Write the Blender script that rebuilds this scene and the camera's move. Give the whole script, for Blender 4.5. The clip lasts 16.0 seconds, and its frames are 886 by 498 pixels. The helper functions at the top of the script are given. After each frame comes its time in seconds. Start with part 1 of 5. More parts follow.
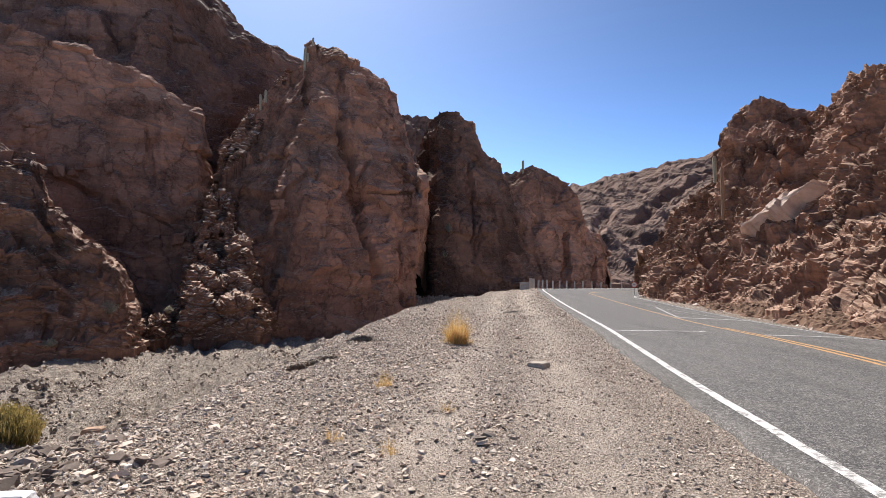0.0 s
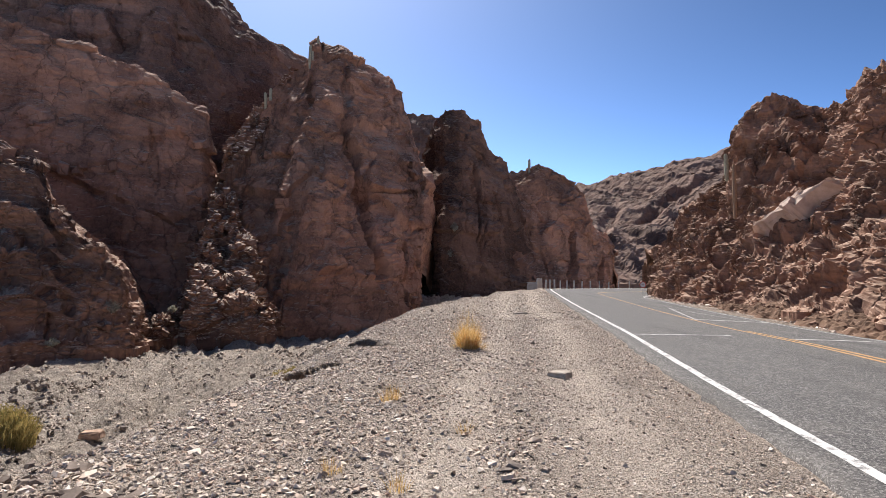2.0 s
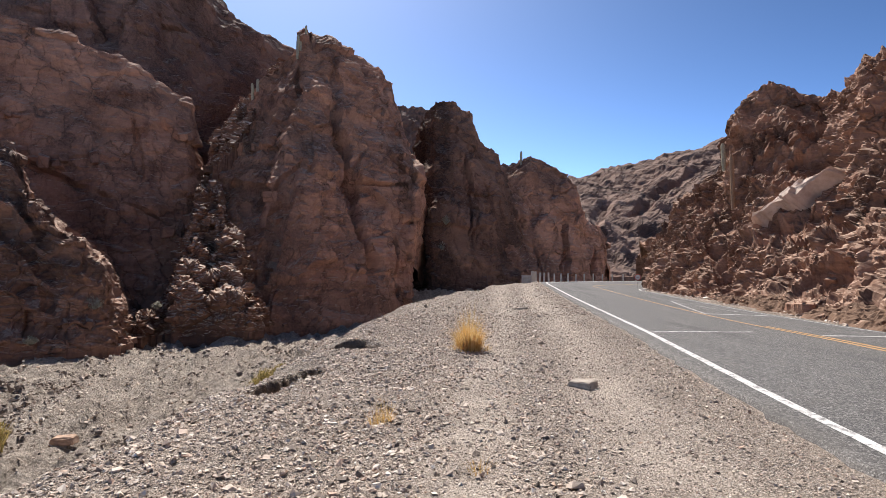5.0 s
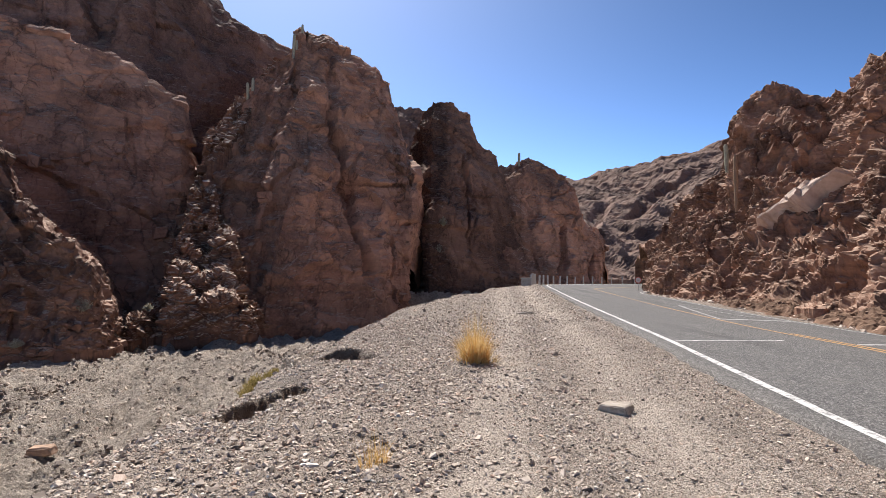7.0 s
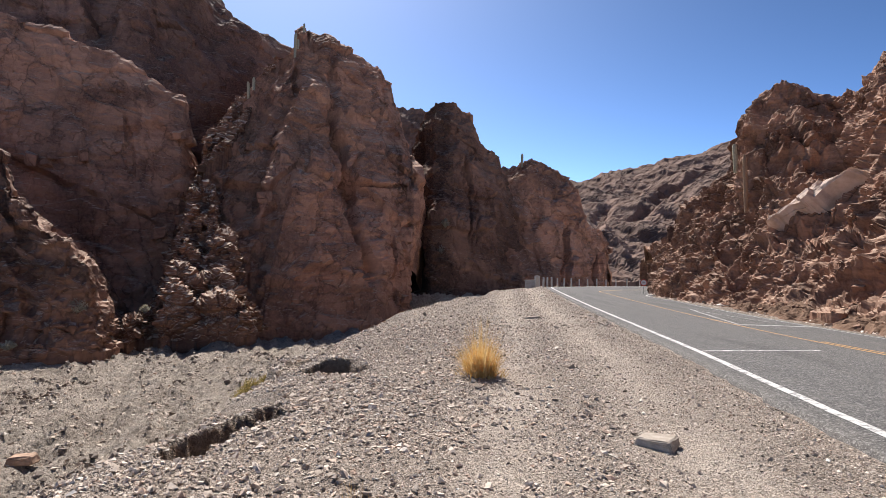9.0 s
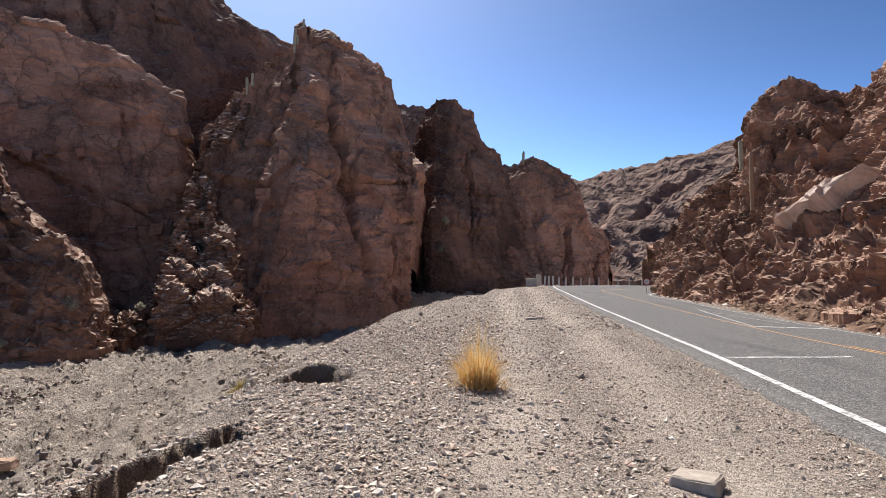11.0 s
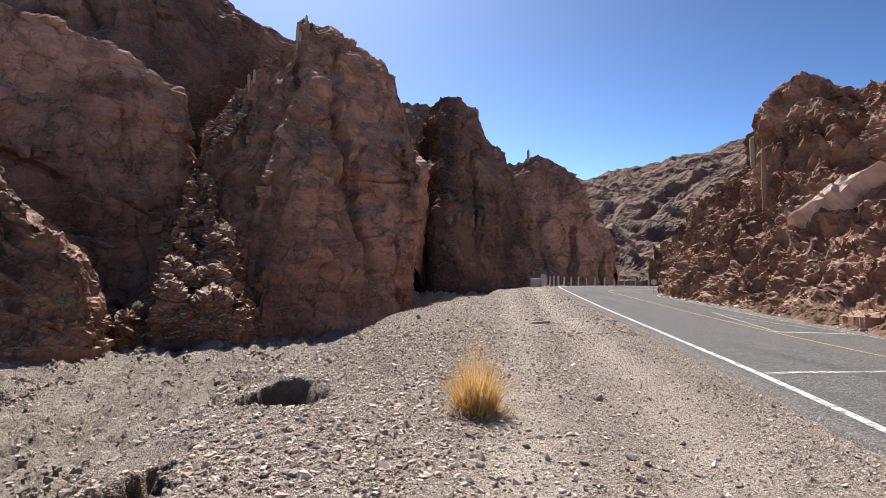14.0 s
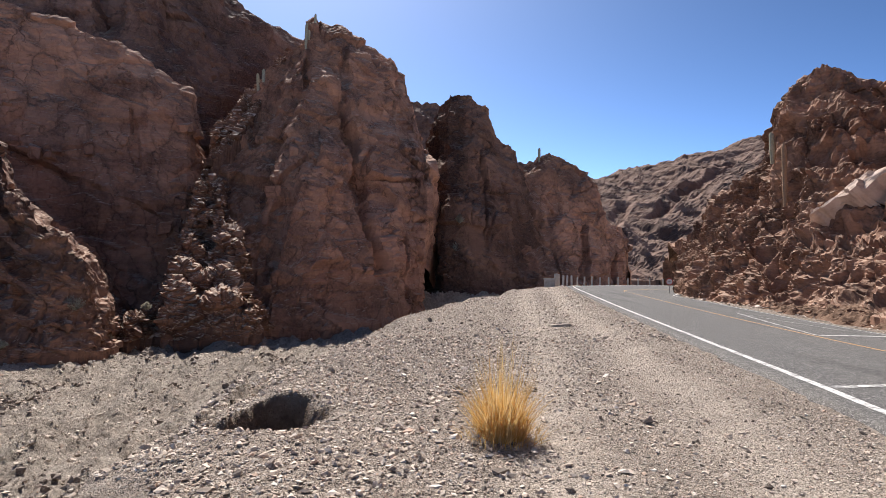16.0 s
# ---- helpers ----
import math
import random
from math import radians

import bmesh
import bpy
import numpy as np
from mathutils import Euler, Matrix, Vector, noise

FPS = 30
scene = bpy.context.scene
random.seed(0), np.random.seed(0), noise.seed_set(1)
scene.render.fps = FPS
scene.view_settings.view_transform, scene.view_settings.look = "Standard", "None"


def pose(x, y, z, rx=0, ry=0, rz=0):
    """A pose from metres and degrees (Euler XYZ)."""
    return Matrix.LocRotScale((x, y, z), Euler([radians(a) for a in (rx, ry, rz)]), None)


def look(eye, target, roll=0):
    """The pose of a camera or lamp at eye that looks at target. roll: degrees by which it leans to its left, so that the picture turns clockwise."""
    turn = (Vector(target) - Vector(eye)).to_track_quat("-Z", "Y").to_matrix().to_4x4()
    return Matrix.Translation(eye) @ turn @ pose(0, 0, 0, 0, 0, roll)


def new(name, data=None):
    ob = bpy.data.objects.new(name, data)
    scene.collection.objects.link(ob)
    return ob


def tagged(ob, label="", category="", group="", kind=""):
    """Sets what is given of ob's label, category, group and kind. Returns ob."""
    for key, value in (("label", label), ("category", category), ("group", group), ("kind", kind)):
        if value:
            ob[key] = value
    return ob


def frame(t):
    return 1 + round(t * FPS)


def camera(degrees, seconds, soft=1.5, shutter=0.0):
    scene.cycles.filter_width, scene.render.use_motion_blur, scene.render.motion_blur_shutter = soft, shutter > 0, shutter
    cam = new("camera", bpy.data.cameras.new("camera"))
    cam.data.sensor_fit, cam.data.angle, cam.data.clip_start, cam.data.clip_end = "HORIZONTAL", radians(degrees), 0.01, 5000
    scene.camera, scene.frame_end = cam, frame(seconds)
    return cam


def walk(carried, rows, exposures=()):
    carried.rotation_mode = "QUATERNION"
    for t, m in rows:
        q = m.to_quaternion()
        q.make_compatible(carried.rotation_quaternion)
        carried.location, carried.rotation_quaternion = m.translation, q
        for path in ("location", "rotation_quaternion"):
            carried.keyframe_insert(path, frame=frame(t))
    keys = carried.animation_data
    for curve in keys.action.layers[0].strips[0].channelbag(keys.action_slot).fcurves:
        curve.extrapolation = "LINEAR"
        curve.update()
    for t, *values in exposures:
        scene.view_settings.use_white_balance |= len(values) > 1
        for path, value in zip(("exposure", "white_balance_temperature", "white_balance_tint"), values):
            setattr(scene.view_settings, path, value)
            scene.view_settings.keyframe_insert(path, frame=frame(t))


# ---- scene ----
cam = camera(74.4, 16.0, 0.8)
METRES, EYE, TILT, LEAN, TURN = 7.5, 1.455, 2.27, 0.0, 0.0
ROWS = [
    (0.0, 0.0, 0.0, 0.0, 0.0, 0.0, -0.0),
    (0.5, -0.0079, 0.0236, 0.0001, 0.11, -0.11, 0.08),
    (1.0, -0.0133, 0.0426, -0.0008, 0.31, -0.07, -0.02),
    (1.5, -0.0138, 0.0749, -0.0036, 0.6, -0.11, -0.14),
    (2.0, -0.0129, 0.1063, -0.0025, 0.5, -0.06, -0.07),
    (2.5, -0.0197, 0.1343, -0.004, 0.35, -0.24, 0.01),
    (3.0, -0.0261, 0.1608, -0.0067, 0.28, -0.35, 0.08),
    (3.5, -0.0259, 0.1973, -0.0134, 0.29, -0.57, 0.07),
    (4.0, -0.025, 0.2257, -0.0126, 0.11, -0.67, 0.12),
    (6.5, -0.0403, 0.3914, -0.0178, -0.84, -0.57, 0.2),
    (7.0, -0.0416, 0.4328, -0.0218, -0.73, -0.45, 0.04),
    (7.5, -0.0396, 0.4735, -0.0226, -0.6, -0.42, -0.03),
    (8.0, -0.0414, 0.5064, -0.0276, -0.64, -0.48, -0.05),
    (8.5, -0.0417, 0.5462, -0.0263, -0.56, -0.36, -0.02),
    (9.0, -0.0382, 0.5788, -0.0296, -0.52, -0.28, -0.15),
    (11.5, -0.0238, 0.7331, -0.039, -0.37, -0.45, -0.41),
    (12.0, -0.0264, 0.7572, -0.0368, -0.16, -0.41, -0.43),
    (12.5, -0.0197, 0.7791, -0.0404, -0.03, -0.45, -0.54),
    (13.0, -0.0111, 0.8023, -0.039, -0.0, -0.43, -0.59),
    (13.5, -0.0068, 0.8288, -0.0425, -0.09, -0.48, -0.56),
    (14.0, -0.0055, 0.8607, -0.0427, -0.02, -0.51, -0.53),
    (14.5, -0.0031, 0.8914, -0.0451, 0.29, -0.54, -0.59),
    (15.0, -0.0013, 0.9268, -0.0454, 0.48, -0.56, -0.52),
    (15.5, -0.0071, 0.9546, -0.0488, 0.62, -0.62, -0.45),
    (16.0, -0.0152, 0.9858, -0.0498, 0.96, -0.52, -0.33),
]
walk(cam, [(t, pose(0, 0, EYE, TILT, LEAN, TURN) @ pose(METRES * x, METRES * y, METRES * z, 90 + pitch, roll, yaw)) for t, x, y, z, yaw, pitch, roll in ROWS])

# ---- light ----
SUN_ELEVATION, SUN_AZIMUTH = 50.0, -17.0      # degrees above the horizon, degrees to the right of straight ahead (+y)
scene.view_settings.exposure = 0.60
world = bpy.data.worlds.new("sky")
scene.world = world
world.use_nodes = True
wt = world.node_tree
sky = wt.nodes.new("ShaderNodeTexSky")
sky.sky_type = "NISHITA"
sky.sun_disc = False
sky.sun_elevation, sky.sun_rotation = radians(SUN_ELEVATION), radians(SUN_AZIMUTH)
sky.altitude, sky.air_density, sky.dust_density, sky.ozone_density = 2600.0, 0.55, 5.0, 2.2
deep = wt.nodes.new("ShaderNodeHueSaturation")      # the thin, dry air of the high valley
deep.inputs["Saturation"].default_value, deep.inputs["Hue"].default_value = 0.92, 0.488
wt.links.new(sky.outputs[0], deep.inputs["Color"])
clear = wt.nodes.new("ShaderNodeGamma")             # and the bright glare round the sun that it leaves
clear.inputs["Gamma"].default_value = 1.75
wt.links.new(deep.outputs[0], clear.inputs["Color"])
wt.links.new(clear.outputs[0], wt.nodes["Background"].inputs[0])
wt.nodes["Background"].inputs[1].default_value = 0.0465
sun = new("sun", bpy.data.lights.new("sun", "SUN"))
sun.data.energy, sun.data.angle, sun.data.color = 5.0, radians(0.53), (1.0, 0.95, 0.90)
se, sa = radians(SUN_ELEVATION), radians(SUN_AZIMUTH)
TO_SUN = Vector((math.cos(se) * math.sin(sa), math.cos(se) * math.cos(sa), math.sin(se)))
sun.matrix_world = look(TO_SUN * 200, (0, 0, 0))

# ---- materials ----


class Nodes:
    """Short hand for building one node material."""

    def __init__(self, name, roughness=0.9, specular=0.25):
        self.mat = bpy.data.materials.new(name)
        self.mat.use_nodes = True
        self.t = self.mat.node_tree
        self.bsdf = self.t.nodes["Principled BSDF"]
        self.bsdf.inputs["Roughness"].default_value = roughness
        self.bsdf.inputs["Specular IOR Level"].default_value = specular
        self.pos = self.t.nodes.new("ShaderNodeNewGeometry")
        self.where = self.pos.outputs["Position"]

    def put(self, value, socket):
        if isinstance(value, bpy.types.NodeSocket):
            self.t.links.new(value, socket)
        elif isinstance(value, tuple) and len(value) == 3 and socket.type == "RGBA":
            socket.default_value = (*value, 1)
        else:
            socket.default_value = value

    def scaled(self, sx, sy, sz, turn=(0, 0, 0), source=None):
        n = self.t.nodes.new("ShaderNodeMapping")
        n.inputs["Scale"].default_value = (sx, sy, sz)
        n.inputs["Rotation"].default_value = [radians(a) for a in turn]
        self.put(source or self.where, n.inputs[0])
        return n.outputs[0]

    def noise(self, scale, detail=4.0, rough=0.55, vec=None, warp=0.0):
        n = self.t.nodes.new("ShaderNodeTexNoise")
        n.inputs["Scale"].default_value, n.inputs["Detail"].default_value = scale, detail
        n.inputs["Roughness"].default_value, n.inputs["Distortion"].default_value = rough, warp
        self.put(vec or self.where, n.inputs["Vector"])
        return n.outputs["Fac"]

    def cells(self, scale, feature="F1", vec=None, out="Distance"):
        n = self.t.nodes.new("ShaderNodeTexVoronoi")
        n.feature = feature
        n.inputs["Scale"].default_value = scale
        self.put(vec or self.where, n.inputs["Vector"])
        return n.outputs[out]

    def ramp(self, fac, *stops):
        n = self.t.nodes.new("ShaderNodeValToRGB")
        el = n.color_ramp.elements
        while len(el) < len(stops):
            el.new(0.5)
        for e, (at, col) in zip(el, stops):
            e.position = at
            e.color = (*col, 1) if isinstance(col, tuple) else (col, col, col, 1)
        self.put(fac, n.inputs[0])
        return n.outputs[0]

    def mix(self, fac, a, b, how="MIX"):
        n = self.t.nodes.new("ShaderNodeMix")
        n.data_type, n.blend_type = "RGBA", how
        self.put(fac, n.inputs[0])
        self.put(a, n.inputs[6])
        self.put(b, n.inputs[7])
        return n.outputs[2]

    def math(self, how, a, b=0.0):
        n = self.t.nodes.new("ShaderNodeMath")
        n.operation = how
        self.put(a, n.inputs[0])
        self.put(b, n.inputs[1])
        return n.outputs[0]

    def attribute(self, name):
        n = self.t.nodes.new("ShaderNodeAttribute")
        n.attribute_name = name
        return n.outputs["Fac"]

    def per_object(self):
        return self.t.nodes.new("ShaderNodeObjectInfo").outputs["Random"]

    def per_island(self):
        return self.pos.outputs["Random Per Island"]

    def upness(self):
        n = self.t.nodes.new("ShaderNodeSeparateXYZ")
        self.put(self.pos.outputs["Normal"], n.inputs[0])
        return n.outputs[2]

    def bump(self, height, strength=0.5, distance=0.05):
        n = self.t.nodes.new("ShaderNodeBump")
        n.inputs["Strength"].default_value, n.inputs["Distance"].default_value = strength, distance
        self.put(height, n.inputs["Height"])
        before = self.bsdf.inputs["Normal"].links
        if before:
            self.put(before[0].from_socket, n.inputs["Normal"])
        self.put(n.outputs[0], self.bsdf.inputs["Normal"])
        return self

    def colour(self, value):
        self.put(value, self.bsdf.inputs["Base Color"])
        return self.mat


def rock_material(name, dark, mid, light, dust, bed=0.55, tilt=12.0, grain=1.0, laid=0.95, dark_patches=0.0, span=0.075, slant=(0, 0, 0), ledge=0.62, fine=0.45, shade_side=None, joint=0.0):
    """Weathered sandstone: bedding bands, blotches, dark varnished runs and patches, a painted-in shaded side and pale
    debris lying on its ledges.
    """
    m = Nodes(name, 0.92, 0.15)
    bands = m.noise(bed * grain, 5, 0.6, m.scaled(0.10, 0.10, 1.0, (tilt, 4, 0)), 0.4)
    thin = m.noise(bed * 4.5 * grain, 4, 0.65, m.scaled(0.12, 0.12, 1.0, (tilt, 4, 0)), 0.5)
    blotch = m.noise(0.16 * grain, 6, 0.6)
    c = m.ramp(bands, (0.28, dark), (0.48, mid), (0.72, light))
    c = m.mix(m.ramp(blotch, (0.40, 0.0), (0.66, 0.75)), c, light)
    c = m.mix(m.ramp(thin, (0.46, 0.0), (0.68, fine)), c, dark)
    runs = m.noise(0.5 * grain, 5, 0.6, m.scaled(1.0, 1.0, 0.13))
    c = m.mix(m.ramp(runs, (0.54, 0.0), (0.72, 0.7)), c, (dark[0] * 0.45, dark[1] * 0.45, dark[2] * 0.5))
    if dark_patches:
        dark_spots = m.noise(span, 6, 0.62, m.scaled(1.0, 1.0, 0.75, slant), 0.8)
        c = m.mix(m.math("MULTIPLY", m.ramp(dark_spots, (0.46, 0.0), (0.60, 1.0)), dark_patches), c, (dark[0] * 0.55, dark[1] * 0.6, dark[2] * 0.7))
    if shade_side:
        # shade painted into the colour on one side of a ragged upright line
        open_x, shade_x, share = shade_side
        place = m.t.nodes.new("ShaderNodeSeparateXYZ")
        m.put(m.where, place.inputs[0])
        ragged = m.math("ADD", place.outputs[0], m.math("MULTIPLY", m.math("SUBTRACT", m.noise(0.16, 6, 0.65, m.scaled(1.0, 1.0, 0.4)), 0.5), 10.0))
        over = m.math("MULTIPLY", m.math("SUBTRACT", ragged, open_x), 1.0 / (shade_x - open_x))
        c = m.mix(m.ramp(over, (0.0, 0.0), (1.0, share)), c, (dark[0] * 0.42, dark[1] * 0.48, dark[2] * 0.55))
    if joint:
        swirl = m.t.nodes.new("ShaderNodeTexNoise")
        swirl.inputs["Scale"].default_value, swirl.inputs["Detail"].default_value = 0.25, 4.0
        m.put(m.where, swirl.inputs["Vector"])
        bend = m.t.nodes.new("ShaderNodeVectorMath")
        bend.operation = "MULTIPLY_ADD"
        m.put(swirl.outputs["Color"], bend.inputs[0])
        bend.inputs[1].default_value = (5.0, 5.0, 5.0)
        m.put(m.scaled(1.0, 1.0, 0.55, (12, -14, 0)), bend.inputs[2])
        for scale, wide in ((0.13, 0.03), (0.38, 0.045)):
            gap = m.ramp(m.cells(scale, "DISTANCE_TO_EDGE", bend.outputs[0]), (0.0, 1.0), (wide, 0.0))
            gap = m.math("MULTIPLY", gap, m.ramp(m.noise(scale * 0.8, 3, 0.5), (0.44, 0.0), (0.56, joint)))
            c = m.mix(gap, c, (dark[0] * 0.35, dark[1] * 0.38, dark[2] * 0.42))
            m.bump(m.math("SUBTRACT", 1.0, gap), 0.8, 0.3)
            own = m.t.nodes.new("ShaderNodeSeparateColor")
            m.put(m.cells(scale, out="Color", vec=bend.outputs[0]), own.inputs[0])
            c = m.mix(m.ramp(own.outputs[0], (0.2, 0.45 * joint), (0.5, 0.0)), c, dark)
            c = m.mix(m.ramp(own.outputs[1], (0.6, 0.0), (0.9, 0.4 * joint)), c, light)
    speck = m.noise(3.2 * grain, 4, 0.7)
    c = m.mix(m.ramp(speck, (0.35, 0.0), (0.75, 0.35)), c, light)
    patch = m.noise(0.9 * grain, 5, 0.7)
    lie = m.math("MULTIPLY", m.ramp(m.upness(), (ledge, 0.0), (ledge + 0.2, 1.0)), m.ramp(patch, (0.40, 0.05), (0.60, laid)))
    c = m.mix(lie, c, dust)
    m.bump(thin, 0.8 * fine, 0.12 / grain).bump(m.noise(1.4 * grain, 6, 0.65), 0.5, 0.2 / grain).bump(m.noise(7.0 * grain, 5, 0.7), 0.6, 0.05 / grain)
    return m.colour(c)


M_SHADE = rock_material("red_sandstone", (0.095, 0.047, 0.036), (0.35, 0.170, 0.112), (0.58, 0.315, 0.207), (0.60, 0.45, 0.34), laid=0.6, dark_patches=0.7, span=0.06, fine=0.14, joint=0.5)
# pale dust on its ledges also paints the sunlit tops into the colour
M_SCREE = rock_material("scree_rock", (0.075, 0.036, 0.025), (0.21, 0.10, 0.064), (0.34, 0.19, 0.125), (0.74, 0.59, 0.46), 0.8, 12.0, 2.0, 0.9, dark_patches=0.5, span=0.3, ledge=0.5)
M_ROADCUT = rock_material("broken_brown_rock", (0.036, 0.018, 0.014), (0.21, 0.104, 0.068), (0.48, 0.29, 0.20), (0.58, 0.42, 0.31), 0.35, 35.0, 1.6, 0.7, dark_patches=0.6, span=0.2, joint=0.5)
M_BUTTRESS = rock_material("dark_layered_sandstone", (0.055, 0.029, 0.023), (0.195, 0.10, 0.07), (0.37, 0.21, 0.144), (0.60, 0.45, 0.34), laid=0.8, dark_patches=0.75, span=0.08, fine=0.3, joint=0.25)
# the next three have the shade of one flank or recess in their colour
M_TALL = rock_material("tall_red_sandstone", (0.11, 0.053, 0.039), (0.41, 0.198, 0.13), (0.66, 0.362, 0.235), (0.60, 0.45, 0.34), laid=0.6, dark_patches=0.5, span=0.09, fine=0.18, shade_side=(-15.5, -20.0, 0.4), joint=0.5)
M_UPPER = rock_material("shaded_upper_sandstone", (0.085, 0.047, 0.04), (0.29, 0.152, 0.112), (0.49, 0.285, 0.205), (0.54, 0.40, 0.30), laid=0.55, dark_patches=0.65, span=0.07, fine=0.14, shade_side=(-58.0, -48.0, 0.7), joint=0.45)
M_FIN = rock_material("fin_sandstone_shade_painted", (0.05, 0.028, 0.023), (0.21, 0.105, 0.072), (0.38, 0.21, 0.14), (0.46, 0.34, 0.26), laid=0.4, dark_patches=0.8, span=0.09, fine=0.16, shade_side=(3.2, 1.0, 0.95), joint=0.5)
M_EARTH = rock_material("orange_debris", (0.045, 0.027, 0.019), (0.15, 0.09, 0.06), (0.26, 0.162, 0.108), (0.27, 0.175, 0.12), 0.6, 20.0, 4.0, 0.5)
M_HILL = rock_material("far_hillside_rock", (0.055, 0.034, 0.027), (0.18, 0.11, 0.083), (0.30, 0.2, 0.155), (0.28, 0.19, 0.147), 0.12, 6.0, 0.8, 0.6, dark_patches=0.75, span=0.022, slant=(0, 35, 20))


def gravel_material():
    m = Nodes("gravel", 0.95, 0.15)
    tone = m.noise(0.35, 4, 0.6)
    c = m.ramp(tone, (0.35, (0.46, 0.37, 0.295)), (0.62, (0.66, 0.54, 0.435)))
    for scale, share in ((22.0, 0.7), (48.0, 0.75), (95.0, 0.6)):
        bits = m.t.nodes.new("ShaderNodeSeparateColor")
        m.put(m.cells(scale, out="Color"), bits.inputs[0])
        m.bump(bits.outputs[2], 0.7, 0.45 / scale)
        chips = m.ramp(bits.outputs[0], (0.0, (0.08, 0.063, 0.053)), (0.2, (0.34, 0.275, 0.225)), (0.5, (0.70, 0.59, 0.49)), (0.8, (0.62, 0.47, 0.365)), (1.0, (0.94, 0.86, 0.77)))
        some = m.ramp(m.noise(scale * 0.35, 2, 0.5), (0.38, 0.25), (0.6, 1.0))
        c = m.mix(m.math("MULTIPLY", some, share), c, chips)
        # shade between the chips, painted as dark lines along the cell edges
        gap = m.ramp(m.cells(scale, "DISTANCE_TO_EDGE"), (0.03, 0.6), (0.12, 0.0))
        c = m.mix(m.math("MULTIPLY", gap, share if scale > 30 else 0.4), c, (0.05, 0.04, 0.033))
    rows = m.noise(1.5, 6, 0.7, m.scaled(1.0, 0.3, 1.0, (0, 0, -6)))
    c = m.mix(m.ramp(rows, (0.50, 0.0), (0.66, 0.4)), c, (0.22, 0.175, 0.142))
    # dark flecks painted for the shaded sides of stones
    c = m.mix(m.ramp(m.noise(11.0, 5, 0.75), (0.56, 0.0), (0.70, 0.75)), c, (0.10, 0.08, 0.066))
    river = m.attribute("bed")
    flow = m.scaled(1.0, 0.22, 1.0, (0, 0, -19))
    g = m.ramp(m.noise(1.6, 7, 0.75, flow), (0.36, (0.09, 0.07, 0.056)), (0.42, (0.46, 0.375, 0.305)), (0.52, (0.72, 0.605, 0.50)), (0.63, (0.90, 0.79, 0.67)))
    g = m.mix(m.ramp(m.noise(0.55, 5, 0.65, flow), (0.42, 0.65), (0.48, 0.0)), g, (0.16, 0.125, 0.10))
    long_flow = m.scaled(1.0, 0.11, 1.0, (0, 0, -19))
    # shaded ledge faces painted as long dark streaks along the flow
    g = m.mix(m.ramp(m.noise(0.9, 6, 0.62, long_flow), (0.40, 0.8), (0.46, 0.0)), g, (0.075, 0.058, 0.048))
    g = m.mix(m.ramp(m.noise(0.5, 5, 0.6, long_flow), (0.50, 0.0), (0.58, 0.7)), g, (0.86, 0.75, 0.635))
    g = m.mix(m.ramp(m.noise(0.12, 3, 0.5), (0.5, 0.0), (0.7, 0.35)), g, (0.46, 0.355, 0.28))
    for scale in (2.6, 7.0, 17.0):
        bits = m.t.nodes.new("ShaderNodeSeparateColor")
        m.put(m.cells(scale, out="Color"), bits.inputs[0])
        g = m.mix(0.3, g, m.ramp(bits.outputs[1], (0.0, (0.08, 0.064, 0.053)), (0.25, (0.46, 0.38, 0.31)), (0.8, (0.70, 0.59, 0.49)), (1.0, (0.84, 0.74, 0.63))))
        # shade between the bed's stones, painted in the same way
        g = m.mix(m.math("MULTIPLY", m.ramp(m.cells(scale, "DISTANCE_TO_EDGE"), (0.03, 0.4), (0.12, 0.0)), m.ramp(m.noise(scale * 0.2, 3, 0.6), (0.42, 0.0), (0.56, 1.0))), g, (0.055, 0.043, 0.036))
    c = m.mix(river, c, g)
    cut = m.math("MULTIPLY", m.ramp(m.upness(), (0.55, 1.0), (0.80, 0.0)), m.math("SUBTRACT", 1.0, river))
    c = m.mix(m.math("MULTIPLY", cut, 0.95), c, m.ramp(m.noise(6.0, 5, 0.7), (0.35, (0.24, 0.17, 0.125)), (0.65, (0.46, 0.345, 0.26))))
    track = m.attribute("track")
    c = m.mix(m.math("MULTIPLY", track, m.ramp(m.noise(1.3, 5, 0.65), (0.35, 0.15), (0.62, 0.6))), c, (0.76, 0.64, 0.53))
    m.bump(m.math("MULTIPLY", m.cells(5.0), river), 0.6, 0.12).bump(m.math("MULTIPLY", m.cells(11.0), river), 0.6, 0.06)
    m.bump(m.noise(9.0, 5, 0.7), 0.5, 0.05).bump(m.cells(22.0), 0.8, 0.04).bump(m.cells(48.0), 1.0, 0.035).bump(m.cells(95.0), 0.9, 0.018)
    return m.colour(c)


def stone_material(name, object_random):
    m = Nodes(name, 0.9, 0.2)
    r = m.per_object() if object_random else m.per_island()
    c = m.ramp(r, (0.0, (0.08, 0.062, 0.05)), (0.15, (0.28, 0.22, 0.178)), (0.34, (0.58, 0.475, 0.385)), (0.66, (0.78, 0.655, 0.54)), (0.80, (0.50, 0.34, 0.25)), (0.9, (0.72, 0.605, 0.50)), (1.0, (0.92, 0.84, 0.74)))
    c = m.mix(m.ramp(m.noise(30, 4, 0.7), (0.35, 0.0), (0.7, 0.35)), c, (0.48, 0.42, 0.35))
    m.bump(m.noise(45, 4, 0.7), 0.5, 0.01)
    return m.colour(c)


